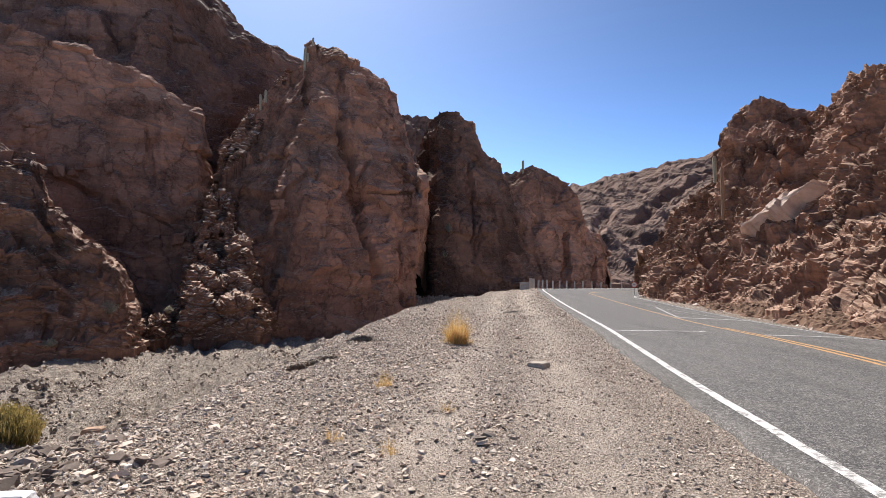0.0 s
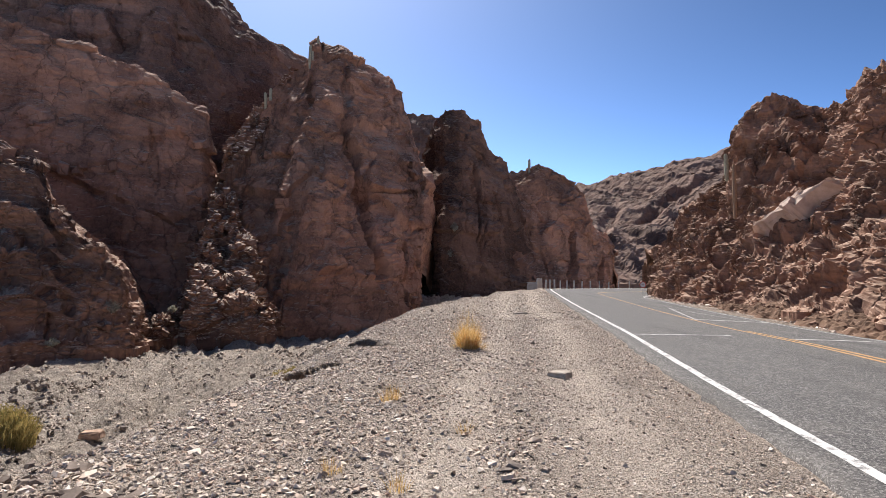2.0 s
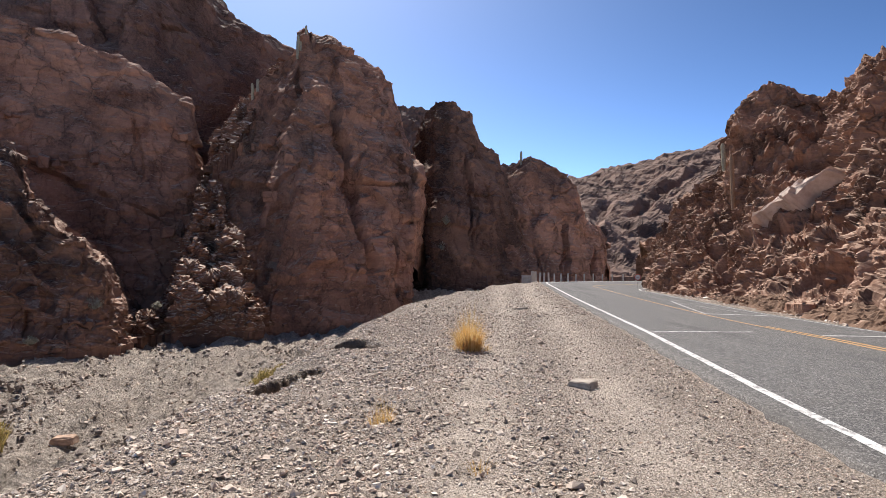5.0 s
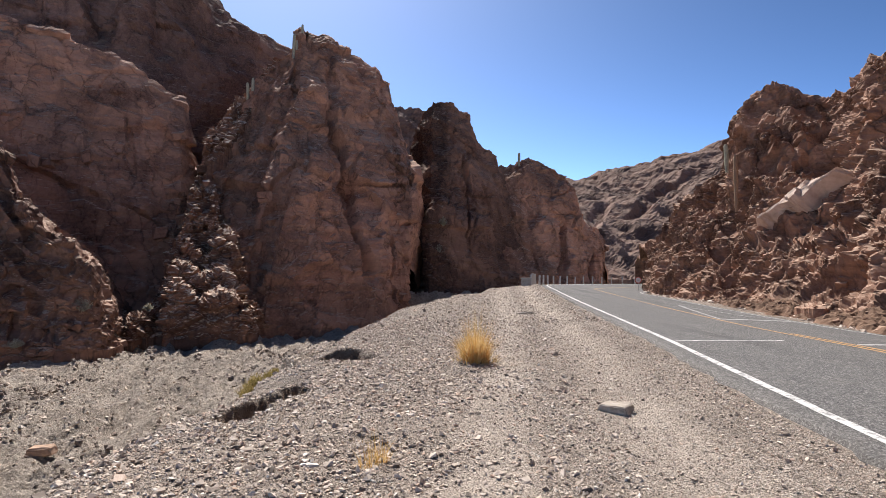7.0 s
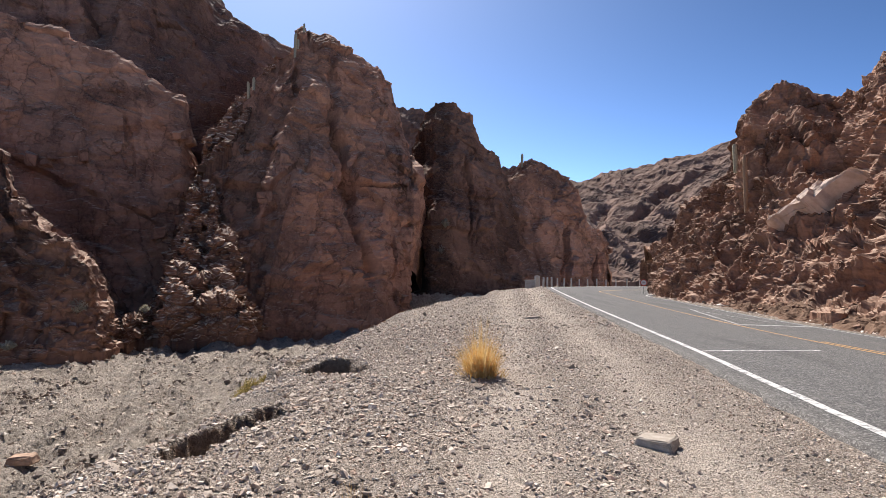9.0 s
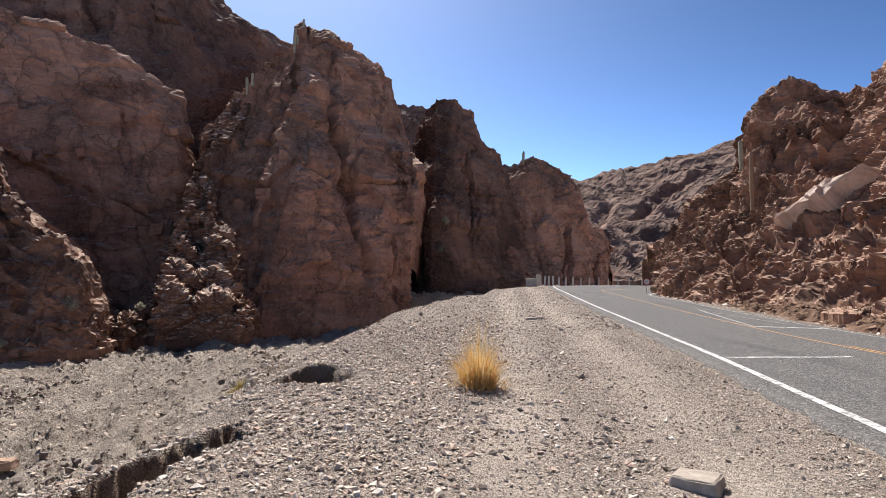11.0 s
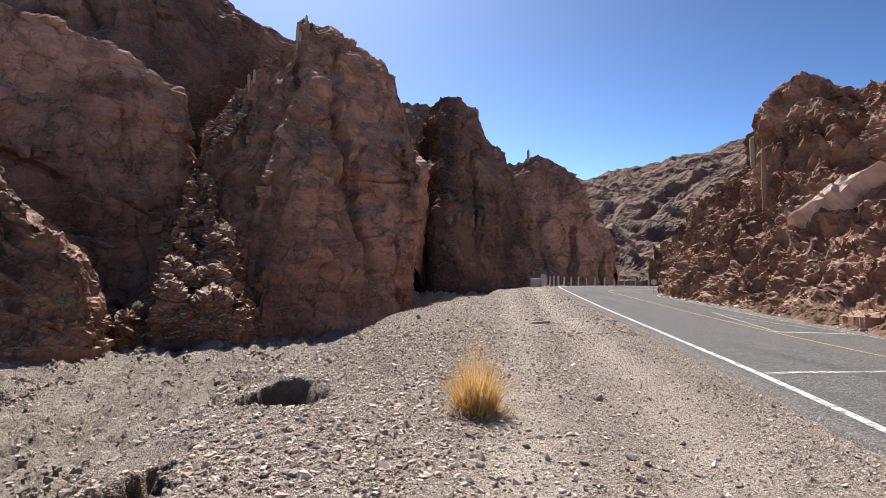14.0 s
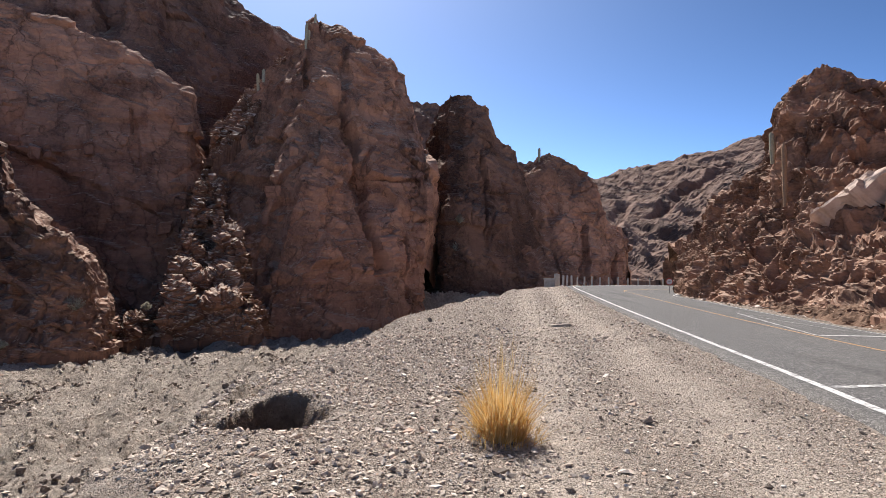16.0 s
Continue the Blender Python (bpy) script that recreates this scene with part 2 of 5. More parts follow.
def river_material():
    m = Nodes("river_cobbles", 0.9, 0.2)
    c = m.ramp(m.per_island(), (0.0, (0.09, 0.072, 0.06)), (0.2, (0.28, 0.225, 0.185)), (0.42, (0.54, 0.45, 0.37)), (0.82, (0.68, 0.57, 0.47)), (0.9, (0.44, 0.31, 0.23)), (1.0, (0.88, 0.80, 0.70)))
    m.bump(m.noise(12, 4, 0.7), 0.5, 0.03)
    return m.colour(c)


def asphalt_material():
    m = Nodes("asphalt", 0.85, 0.3)
    c = m.ramp(m.noise(0.5, 5, 0.6, m.scaled(1.0, 0.25, 1.0, (0, 0, 8))), (0.3, (0.046, 0.045, 0.046)), (0.7, (0.092, 0.089, 0.087)))
    for scale, share in ((38.0, 0.4), (90.0, 0.45)):
        bs = m.t.nodes.new("ShaderNodeSeparateColor")
        m.put(m.cells(scale, out="Color"), bs.inputs[0])
        c = m.mix(share, c, m.ramp(bs.outputs[0], (0.0, (0.025, 0.024, 0.023)), (0.45, (0.095, 0.09, 0.086)), (0.8, (0.21, 0.195, 0.18)), (1.0, (0.55, 0.52, 0.48))))
    c = m.mix(m.ramp(m.noise(2.0, 5, 0.7), (0.52, 0.0), (0.8, 0.4)), c, (0.22, 0.195, 0.17))
    c = m.mix(m.ramp(m.noise(0.9, 4, 0.6, m.scaled(1.0, 0.15, 1.0, (0, 0, 8))), (0.52, 0.0), (0.7, 0.5)), c, (0.05, 0.048, 0.046))
    c = m.mix(m.math("MULTIPLY", m.attribute("dust"), 0.12), c, (0.34, 0.285, 0.23))
    m.bump(m.cells(55.0), 0.6, 0.012).bump(m.cells(130.0), 0.5, 0.006).bump(m.noise(4, 3, 0.5), 0.2, 0.02)
    return m.colour(c)


def paint_material(name, col, worn):
    m = Nodes(name, 0.7, 0.3)
    wear = m.noise(9.0, 6, 0.75)
    c = m.mix(m.ramp(wear, (worn, 0.0), (worn + 0.1, 0.85)), col, (0.13, 0.125, 0.12))
    c = m.mix(m.ramp(m.noise(60, 3, 0.7), (0.45, 0.0), (0.8, 0.3)), c, (col[0] * 0.6, col[1] * 0.6, col[2] * 0.6))
    m.bump(m.cells(140.0), 0.4, 0.004)
    return m.colour(c)


def plain_material(name, a, b, scale=8.0, roughness=0.85):
    m = Nodes(name, roughness, 0.25)
    c = m.ramp(m.noise(scale, 5, 0.65), (0.3, a), (0.7, b))
    m.bump(m.noise(scale * 3, 4, 0.6), 0.4, 0.01)
    return m.colour(c)


def leaf_material(name, *cols):
    m = Nodes(name, 0.75, 0.2)
    c = m.ramp(m.per_island(), *((n / (len(cols) - 1), col) for n, col in enumerate(cols)))
    m.bsdf.inputs["Subsurface Weight"].default_value = 0.0
    thin = m.t.nodes.new("ShaderNodeBsdfTranslucent")
    m.put(c, thin.inputs[0])
    both = m.t.nodes.new("ShaderNodeMixShader")
    both.inputs[0].default_value = 0.45
    m.put(m.bsdf.outputs[0], both.inputs[1])
    m.put(thin.outputs[0], both.inputs[2])
    m.put(both.outputs[0], m.t.nodes["Material Output"].inputs[0])
    return m.colour(c)


M_GRAVEL = gravel_material()
M_STONE = stone_material("loose_stone", True)
M_STONES = stone_material("loose_stones", False)
M_COBBLE = river_material()
# made dark so that the colour stands for the blocks' shaded faces
M_BLOCK = plain_material("bed_block_shade_dark", (0.11, 0.085, 0.07), (0.34, 0.275, 0.225), 2.5)
M_RUBBLE = plain_material("dark_rubble", (0.08, 0.058, 0.046), (0.29, 0.225, 0.18), 5.0)
M_ASPHALT = asphalt_material()
M_WHITE = paint_material("white_road_paint", (0.64, 0.62, 0.585), 0.50)
M_WORN = paint_material("worn_white_road_paint", (0.70, 0.68, 0.64), 0.43)
M_YELLOW = paint_material("yellow_road_paint", (0.54, 0.31, 0.11), 0.51)
M_STRAW = leaf_material("straw", (0.52, 0.28, 0.07), (0.70, 0.45, 0.16), (0.80, 0.62, 0.33), (0.60, 0.38, 0.13))
M_SCRUB = leaf_material("scrub", (0.16, 0.14, 0.045), (0.34, 0.27, 0.10), (0.50, 0.37, 0.15), (0.24, 0.195, 0.075))
M_GREYSCRUB = leaf_material("grey_scrub", (0.30, 0.28, 0.22), (0.48, 0.45, 0.36), (0.36, 0.32, 0.25))
# skin lightened to paint in the glow of backlit spines
M_CACTUS = plain_material("cactus_skin", (0.28, 0.255, 0.18), (0.46, 0.42, 0.31), 6.0)
M_SPINE = plain_material("cactus_ribs", (0.24, 0.15, 0.095), (0.36, 0.245, 0.165), 20.0)
M_CONCRETE = plain_material("whitewashed_concrete", (0.30, 0.27, 0.24), (0.48, 0.44, 0.40), 4.0)
M_POST = plain_material("weathered_white_post", (0.44, 0.41, 0.37), (0.62, 0.59, 0.55), 9.0)
M_METAL = plain_material("galvanised_steel", (0.26, 0.26, 0.26), (0.38, 0.38, 0.38), 12.0, 0.5)
M_SIGN = plain_material("faded_sign_face", (0.60, 0.58, 0.55), (0.72, 0.70, 0.67), 20.0, 0.5)
M_SIGNRED = plain_material("faded_sign_red", (0.42, 0.07, 0.05), (0.52, 0.12, 0.09), 20.0, 0.5)
M_SLAB = plain_material("pale_slab_rock", (0.40, 0.29, 0.225), (0.66, 0.52, 0.43), 0.9)
M_PALE = plain_material("pale_stone", (0.32, 0.265, 0.21), (0.47, 0.40, 0.33), 14.0)
M_WHITESTONE = plain_material("white_stone", (0.70, 0.70, 0.70), (0.85, 0.85, 0.85), 10.0)
M_REDBOULDER = plain_material("orange_boulder_rock", (0.34, 0.21, 0.14), (0.54, 0.375, 0.265), 5.0)

# ---- tools ----


def hashed(*whole, seed=0):
    """A number from 0 to 1 for each lattice point."""
    h = np.full(np.broadcast(*whole).shape, (seed * 2654435761 + 374761393) & 0xFFFFFFFF, np.uint64)
    for n, k in zip(whole, (374761393, 668265263, 2147483647)):
        h = (h ^ ((n.astype(np.int64) * k).astype(np.uint64) & np.uint64(0xFFFFFFFF))) * np.uint64(1274126177) & np.uint64(0xFFFFFFFF)
        h = h ^ (h >> np.uint64(15))
    h = h * np.uint64(2246822519) & np.uint64(0xFFFFFFFF)
    return ((h ^ (h >> np.uint64(13))) & np.uint64(0xFFFFFF)).astype(float) / 0xFFFFFF


def value_noise(p, seed=0):
    """Smooth noise from -1 to 1 at the rows of p."""
    c = np.floor(p).astype(np.int64)
    f = p - c
    f = f * f * f * (f * (f * 6 - 15) + 10)
    out = 0
    for dx in (0, 1):
        for dy in (0, 1):
            for dz in (0, 1):
                w = (f[:, 0] if dx else 1 - f[:, 0]) * (f[:, 1] if dy else 1 - f[:, 1]) * (f[:, 2] if dz else 1 - f[:, 2])
                out = out + w * hashed(c[:, 0] + dx, c[:, 1] + dy, c[:, 2] + dz, seed=seed)
    return out * 2 - 1


def fractal(p, octaves=4, seed=0, gain=0.5):
    out, amp = 0, 1.0
    for n in range(octaves):
        out = out + amp * value_noise(p * 2.03 ** n + 17.3 * n, seed + n)
        amp *= gain
    return out


def facets(p, seed=0, lean=0.9):
    """Broken blocks: every cell has a height and a tilted face of its own. Also gives how near a joint each row lies."""
    c = np.floor(p).astype(np.int64)
    best = np.full(len(p), 9.0)
    second = best.copy()
    value = np.zeros(len(p))
    for dx in (-1, 0, 1):
        for dy in (-1, 0, 1):
            for dz in (-1, 0, 1):
                i, j, k = c[:, 0] + dx, c[:, 1] + dy, c[:, 2] + dz
                a, b, d = hashed(i, j, k, seed=seed), hashed(i, j, k, seed=seed + 1), hashed(i, j, k, seed=seed + 2)
                off = p - np.stack([i + a, j + b, k + d], 1)
                dist = (off * off).sum(1)
                own = 2 * hashed(i, j, k, seed=seed + 3) - 1 + lean * ((2 * b - 1) * off[:, 0] + (2 * d - 1) * off[:, 1] + (2 * a - 1.3) * off[:, 2])
                near = dist < best
                second = np.where(near, best, np.minimum(second, dist))
                value = np.where(near, own, value)
                best = np.where(near, dist, best)
    return value, np.sqrt(second) - np.sqrt(best)


def smooth(a, b, x):
    t = np.clip((x - a) / (b - a), 0, 1)
    return t * t * (3 - 2 * t)


def mesh_from(name, verts, faces, mat, soft=False):
    """A mesh of quads or triangles, from arrays."""
    verts, faces = np.asarray(verts, np.float32), np.asarray(faces, np.int32)
    me = bpy.data.meshes.new(name)
    me.vertices.add(len(verts))
    me.vertices.foreach_set("co", verts.ravel())
    n, k = faces.shape
    me.loops.add(n * k)
    me.loops.foreach_set("vertex_index", faces.ravel())
    me.polygons.add(n)
    me.polygons.foreach_set("loop_start", np.arange(0, n * k, k, dtype=np.int32))
    me.polygons.foreach_set("use_smooth", np.full(n, soft))
    me.update(calc_edges=True)
    me.materials.append(mat)
    return me


def grid_faces(nu, nv):
    i = (np.arange(nu - 1)[:, None] * nv + np.arange(nv - 1)[None, :]).ravel()
    return np.stack([i, i + nv, i + nv + 1, i + 1], 1)


def point_values(me, name, values):
    me.attributes.new(name, "FLOAT", "POINT").data.foreach_set("value", np.asarray(values, np.float32))


def part(name, me, parent, label=""):
    """A mesh as one part under a thing; a bmesh is turned into a mesh first."""
    ob = new(name, me)
    ob.parent = parent
    return tagged(ob, label)


def from_bmesh(name, bm, mat, soft=False):
    me = bpy.data.meshes.new(name)
    bm.to_mesh(me)
    bm.free()
    me.materials.append(mat)
    if soft:
        me.polygons.foreach_set("use_smooth", np.full(len(me.polygons), True))
    return me


# ---- road and ground ----
# The left white line: x, y, height and cross fall of the road to its right.
LINE = np.array([
    (0.6, -60, -0.02, 0.03), (1.5, -20, 0.0, 0.03), (2.35, -1, 0.03, 0.03), (2.79, 3.9, 0.05, 0.032), (3.29, 8.4, 0.055, 0.034), (3.70, 11.6, 0.06, 0.036),
    (3.97, 13.8, 0.07, 0.046), (4.5, 18.7, 0.08, 0.074), (5.22, 25.5, 0.10, 0.09), (6.3, 34.5, 0.12, 0.098), (7.68, 45, 0.12, 0.098), (10.5, 57, -0.2, 0.09),
    (14.5, 68, -0.5, 0.09), (20.5, 78, -0.75, 0.09), (29, 87, -1.0, 0.09), (40, 92.5, -1.2, 0.08), (58, 95, -1.4, 0.06), (90, 95, -1.6, 0.05)])


def spline(rows, step):
    """Points along a smooth curve through the rows (centripetal enough for gentle bends)."""
    out = []
    p = np.vstack([2 * rows[0] - rows[1], rows, 2 * rows[-1] - rows[-2]])
    for n in range(1, len(p) - 2):
        a, b, c, d = p[n - 1], p[n], p[n + 1], p[n + 2]
        lab, lbc, lcd = (np.linalg.norm((v - u)[:2]) for u, v in ((a, b), (b, c), (c, d)))
        m1 = lbc * ((b - a) / lab * lbc + (c - b) / lbc * lab) / (lab + lbc)
        m2 = lbc * ((c - b) / lbc * lcd + (d - c) / lcd * lbc) / (lbc + lcd)
        k = max(2, int(lbc / step))
        t = np.linspace(0, 1, k, endpoint=False)[:, None]
        out.append((2 * t**3 - 3 * t**2 + 1) * b + (t**3 - 2 * t**2 + t) * m1 + (3 * t**2 - 2 * t**3) * c + (t**3 - t**2) * m2)
    return np.vstack(out + [rows[-1:]])


TRACK = spline(LINE, 0.35)
AHEAD = np.gradient(TRACK[:, :2], axis=0)
AHEAD /= np.linalg.norm(AHEAD, axis=1)[:, None]
ACROSS = np.stack([AHEAD[:, 1], -AHEAD[:, 0]], 1)
LENGTH = np.r_[0, np.cumsum(np.linalg.norm(np.diff(TRACK[:, :2], axis=0), axis=1))]
ROAD_LEFT, ROAD_RIGHT = -0.35, 8.25


def on_road(s, w, lift=0.0):
    """The place s metres along the left line and w metres to its right, on the road's surface."""
    s, w = np.broadcast_arrays(np.asarray(s, float), np.asarray(w, float))
    x, y, z, fall = (np.interp(s, LENGTH, TRACK[:, n]) for n in range(4))
    ax, ay = (np.interp(s, LENGTH, ACROSS[:, n]) for n in range(2))
    return np.stack([x + ax * w, y + ay * w, z - fall * w + lift], -1)


def road_at(x, y):
    """How far along and how far to the right of the left line places lie, and the road's height there."""
    s, w = np.empty(len(x)), np.empty(len(x))
    for a in range(0, len(x), 4000):
        dx, dy = x[a:a + 4000, None] - TRACK[:, 0], y[a:a + 4000, None] - TRACK[:, 1]
        n = (dx * dx + dy * dy).argmin(1)
        r = np.arange(len(n))
        s[a:a + 4000] = LENGTH[n] + dx[r, n] * AHEAD[n, 0] + dy[r, n] * AHEAD[n, 1]
        w[a:a + 4000] = dx[r, n] * ACROSS[n, 0] + dy[r, n] * ACROSS[n, 1]
    return s, w, on_road(s, np.clip(w, -60, 12))[:, 2]


def s_of(y):
    """Metres along the left line where it passes y (before the bend)."""
    return float(np.interp(y, TRACK[:, 1], LENGTH))


EDGE_X = (-14, -8.5, -5.0, -3.2, -2.4, -2.38, -1.85, -1.0, 0.9, 3.6, 6.7, 8.6, 12.3, 18.3, 27.5, 40, 60, 300)
EDGE_Y = (-60, -15, 0, 5.4, 9.8, 13.2, 17.6, 24, 32, 41, 50, 57.5, 69.5, 80, 89.5, 95.5, 98, 101)
BED = -6.1
# Erosion cuts in the bank's rim: runs of (x, y), half width, softness of the rim, depth.
CUTS = ((((-2.3, 9.0), (-2.22, 9.6), (-2.0, 10.2)), 0.25, 0.10, 0.55), (((-2.1, 9.9), (-2.05, 10.6)), 0.17, 0.12, 0.36),
        (((-2.35, 11.1), (-2.8, 11.7)), 0.34, 0.34, 0.10), (((-1.88, 12.7), (-1.98, 13.6)), 0.42, 0.12, 0.62), (((-1.62, 12.7), (-1.72, 13.5)), 0.36, 0.34, 0.36), (((-1.85, 13.1), (-2.6, 12.9)), 0.32, 0.14, 0.55), (((-3.6, 18.6), (-3.2, 19.6)), 0.25, 0.1, 0.4))


def cut_depth(x, y):
    """How deep the erosion cuts go below the verge, with ragged rims."""
    p = np.stack([x, y, np.zeros_like(x)], 1)
    wob = 0.09 * fractal(p / 0.35, 4, 21, 0.7)
    deepest = np.zeros(len(x))
    for run, half, soft_rim, deep in CUTS:
        for (ax, ay), (bx, by) in zip(run, run[1:]):
            k = np.clip(((x - ax) * (bx - ax) + (y - ay) * (by - ay)) / ((bx - ax) ** 2 + (by - ay) ** 2), 0, 1)
            far = np.hypot(x - ax - k * (bx - ax), y - ay - k * (by - ay)) + wob
            deepest = np.maximum(deepest, deep * (1 - smooth(half - soft_rim, half + 0.02, far)))
    return deepest


def ground_height(x, y):
    """Height of the ground, how much of it is river bed, and how worn by wheels."""
    p = np.stack([x, y, np.zeros_like(x)], 1)
    edge = np.interp(y, EDGE_Y, EDGE_X) + 0.35 * fractal(p / np.array([9, 2.2, 1]), 3, 5) + 0.12 * fractal(p / 0.7, 2, 6)
    lean = np.gradient(np.interp(np.arange(-60, 120, 0.5), EDGE_Y, EDGE_X), 0.5)
    out = (edge - x) / np.sqrt(1 + np.interp(y, np.arange(-60, 120, 0.5), lean) ** 2)
    base = np.interp(y, TRACK[:, 1], TRACK[:, 2])
    line = np.interp(y, TRACK[:, 1], TRACK[:, 0])
    land = base - 0.035 - 0.0168 * np.clip(line - x, 0, 12)
    near = (np.abs(x - 8) < 45) & (y > -70) & (y < 115)
    s, w, h = road_at(x[near], y[near])
    wide, tall = np.full(len(x), -99.0), land.copy()
    wide[near], tall[near] = w, h
    inside = smooth(-1.5, -0.45, wide)
    right = tall - 0.05 - 0.10 * smooth(8.2, 9.2, wide)
    land = land * (1 - inside) + np.where(near, right, land) * inside
    rough = 0.028 * fractal(p / 0.9, 4, 11) + 0.05 * fractal(p / 4.0, 3, 12) + 0.012 * fractal(p / 0.16, 2, 13)
    off = line - x
    wheel = np.maximum(np.exp(-((off - 1.6 - 0.1 * np.sin(y * 0.3)) / 0.44) ** 2), np.exp(-((off - 3.0 - 0.12 * np.sin(y * 0.23)) / 0.42) ** 2)) * (y < 60)
    calm = (1 - 0.65 * wheel) * (1 - smooth(-1.0, -0.4, wide) * (1 - smooth(8.3, 9.0, wide)))
    land = land + rough * calm - 0.02 * wheel
    land = land - cut_depth(x, y)
    fall = np.where(out > 0, np.minimum(0.75 * np.sqrt(out * out + 0.09) - 0.225, 30), 0) * (1 + 0.10 * fractal(p / 2.5, 3, 31))
    streak = np.stack([(x + 0.35 * y) / 1.3, (y - 0.35 * x) / 9.0, 0 * x], 1)
    stony = 0.55 * np.abs(fractal(streak, 4, 47, 0.6)) + 0.16 * np.abs(fractal(p / 1.6, 4, 41)) + 0.25 * fractal(p / 9.0, 3, 42) + 0.08 * np.abs(fractal(p / 0.5, 2, 43))
    shelf = 2.2 * fractal(np.stack([(x + 0.35 * y) / 5.0, (y - 0.35 * x) / 22.0, 0 * x], 1), 4, 51, 0.55) + 0.5 * fractal(p / 1.3, 3, 52)
    tread = np.floor(shelf * 2.2)
    stony = stony + 0.14 * (tread - 0.7 + smooth(0.86, 1.0, shelf * 2.2 - tread))
    floor_of_bed = BED + stony - 0.10 - 0.95 * smooth(28, 50, y)
    gully = np.stack([(x + 0.2 * y) / 1.1, (y - 0.2 * x) / 5.0, 0 * x], 1)
    step = fractal(gully, 4, 55, 0.6) * 2.0
    slope = land - fall + smooth(0.2, 1.5, out) * 0.26 * (np.floor(step) + smooth(0.8, 1.0, step - np.floor(step)))
    z = np.maximum(slope, floor_of_bed)
    bed = smooth(0.0, 1.2, out)
    z = np.where(out > 0, z, land)
    return z, bed, wheel * (1 - smooth(-1.0, -0.4, wide) * (1 - smooth(8.3, 9.0, wide))) * (1 - bed)


def steps(*runs):
    """Grid lines: runs of (from, to, first step, last step)."""
    out = []
    for a, b, first, last in runs:
        n = max(2, int(2 * (b - a) / (first + last)))
        t = np.linspace(0, 1, n, endpoint=False)
        out.append(a + (b - a) * (first * t + (last - first) * t * t / 2) / (first + (last - first) / 2))
    return np.concatenate(out + [[runs[-1][1]]])


gx = steps((-3000, -300, 900, 300), (-300, -60, 60, 4), (-60, -7, 0.55, 0.12), (-7, -3.2, 0.085, 0.06), (-3.2, -1.0, 0.04, 0.04), (-1.0, 4.2, 0.065, 0.065), (4.2, 16, 0.16, 0.5), (16, 60, 0.8, 3), (60, 300, 8, 60), (300, 3000, 300, 900))
gy = steps((-3000, -200, 900, 200), (-200, -20, 60, 3), (-20, 1.0, 1.0, 0.15), (1.0, 7.3, 0.065, 0.06), (7.3, 14.4, 0.042, 0.042), (14.4, 17.0, 0.06, 0.08), (17, 40, 0.1, 0.25), (40, 100, 0.25, 0.6), (100, 300, 1.5, 40), (300, 3000, 200, 900))
X, Y = (a.ravel() for a in np.meshgrid(gx, gy, indexing="ij"))
Z, river, worn = ground_height(X, Y)
ground = new("ground", mesh_from("ground", np.stack([X, Y, Z], 1), grid_faces(len(gx), len(gy)), M_GRAVEL, True))
point_values(ground.data, "bed", river)
point_values(ground.data, "track", worn)
tagged(ground, "stony tan gravel verge above a grey dry river bed", "ground", kind="structure")


def height_at(x, y):
    return float(ground_height(np.array([x], float), np.array([y], float))[0][0])


def build_road():
    s = np.arange(0, LENGTH[-1], 0.25)
    w = np.r_[ROAD_LEFT - 0.04, ROAD_LEFT, np.linspace(ROAD_LEFT + 0.1, 0.4, 7), np.linspace(0.8, ROAD_RIGHT - 0.2, 22), ROAD_RIGHT, ROAD_RIGHT + 0.05]
    S, Wd = np.meshgrid(s, w, indexing="ij")
    p = on_road(S, Wd)
    ragged = 0.05 * fractal(np.stack([S.ravel() / 0.3, np.zeros(S.size), np.zeros(S.size)], 1), 3, 61).reshape(S.shape)
    shift = np.where(Wd < 0, ragged * np.clip(-Wd / 0.35, 0, 1), 0)
    p = p + shift[..., None] * np.stack([np.interp(S, LENGTH, ACROSS[:, 0]), np.interp(S, LENGTH, ACROSS[:, 1]), 0 * S], -1)
    p[:, 0, 2] -= 0.09
    p[:, -1, 2] -= 0.12
    me = mesh_from("road", p.reshape(-1, 3), grid_faces(len(s), len(w))[:, ::-1], M_ASPHALT, True)
    point_values(me, "dust", np.maximum(1 - smooth(-0.45, 0.0, Wd), smooth(7.9, 8.3, Wd)).ravel())
    return tagged(new("road", me), "worn grey asphalt road with painted lines, bending round the rocks", "road", kind="structure")


road = build_road()


def stripe(name, rows, width, mat, label):
    """A painted line through places given as (s, w), four millimetres above the asphalt."""
    rows = np.array(rows, float)
    d = np.r_[0, np.cumsum(np.hypot(*np.diff(rows, axis=0).T))]
    n = max(2, int(d[-1] / 0.25))
    t = np.linspace(0, d[-1], n)
    s, w = np.interp(t, d, rows[:, 0]), np.interp(t, d, rows[:, 1])
    ds, dw = np.gradient(s), np.gradient(w)
    k = np.hypot(ds, dw)
    wob = 0.008 * fractal(np.stack([t / 0.3, 0 * t, 0 * t], 1), 2, 71)
    sides = [on_road(s - dw / k * (o + wob), w + ds / k * (o + wob), 0.005) for o in (-width / 2, 0, width / 2)]
    me = mesh_from(name, np.stack(sides, 1).reshape(-1, 3), grid_faces(n, 3), mat)
    if me.polygons[0].normal.z < 0:
        me.flip_normals()
    return part(name, me, road, label)


END = LENGTH[-1] - 2
sy = s_of
stripe("edge_line", [(2, 0), (END, 0)], 0.12, M_WHITE, "white edge line")
stripe("edge_line", [(2, 7.8), (END, 7.8)], 0.12, M_WHITE, "white edge line")
stripe("centre_line", [(2, 3.72), (END, 3.72)], 0.11, M_YELLOW, "yellow centre line")
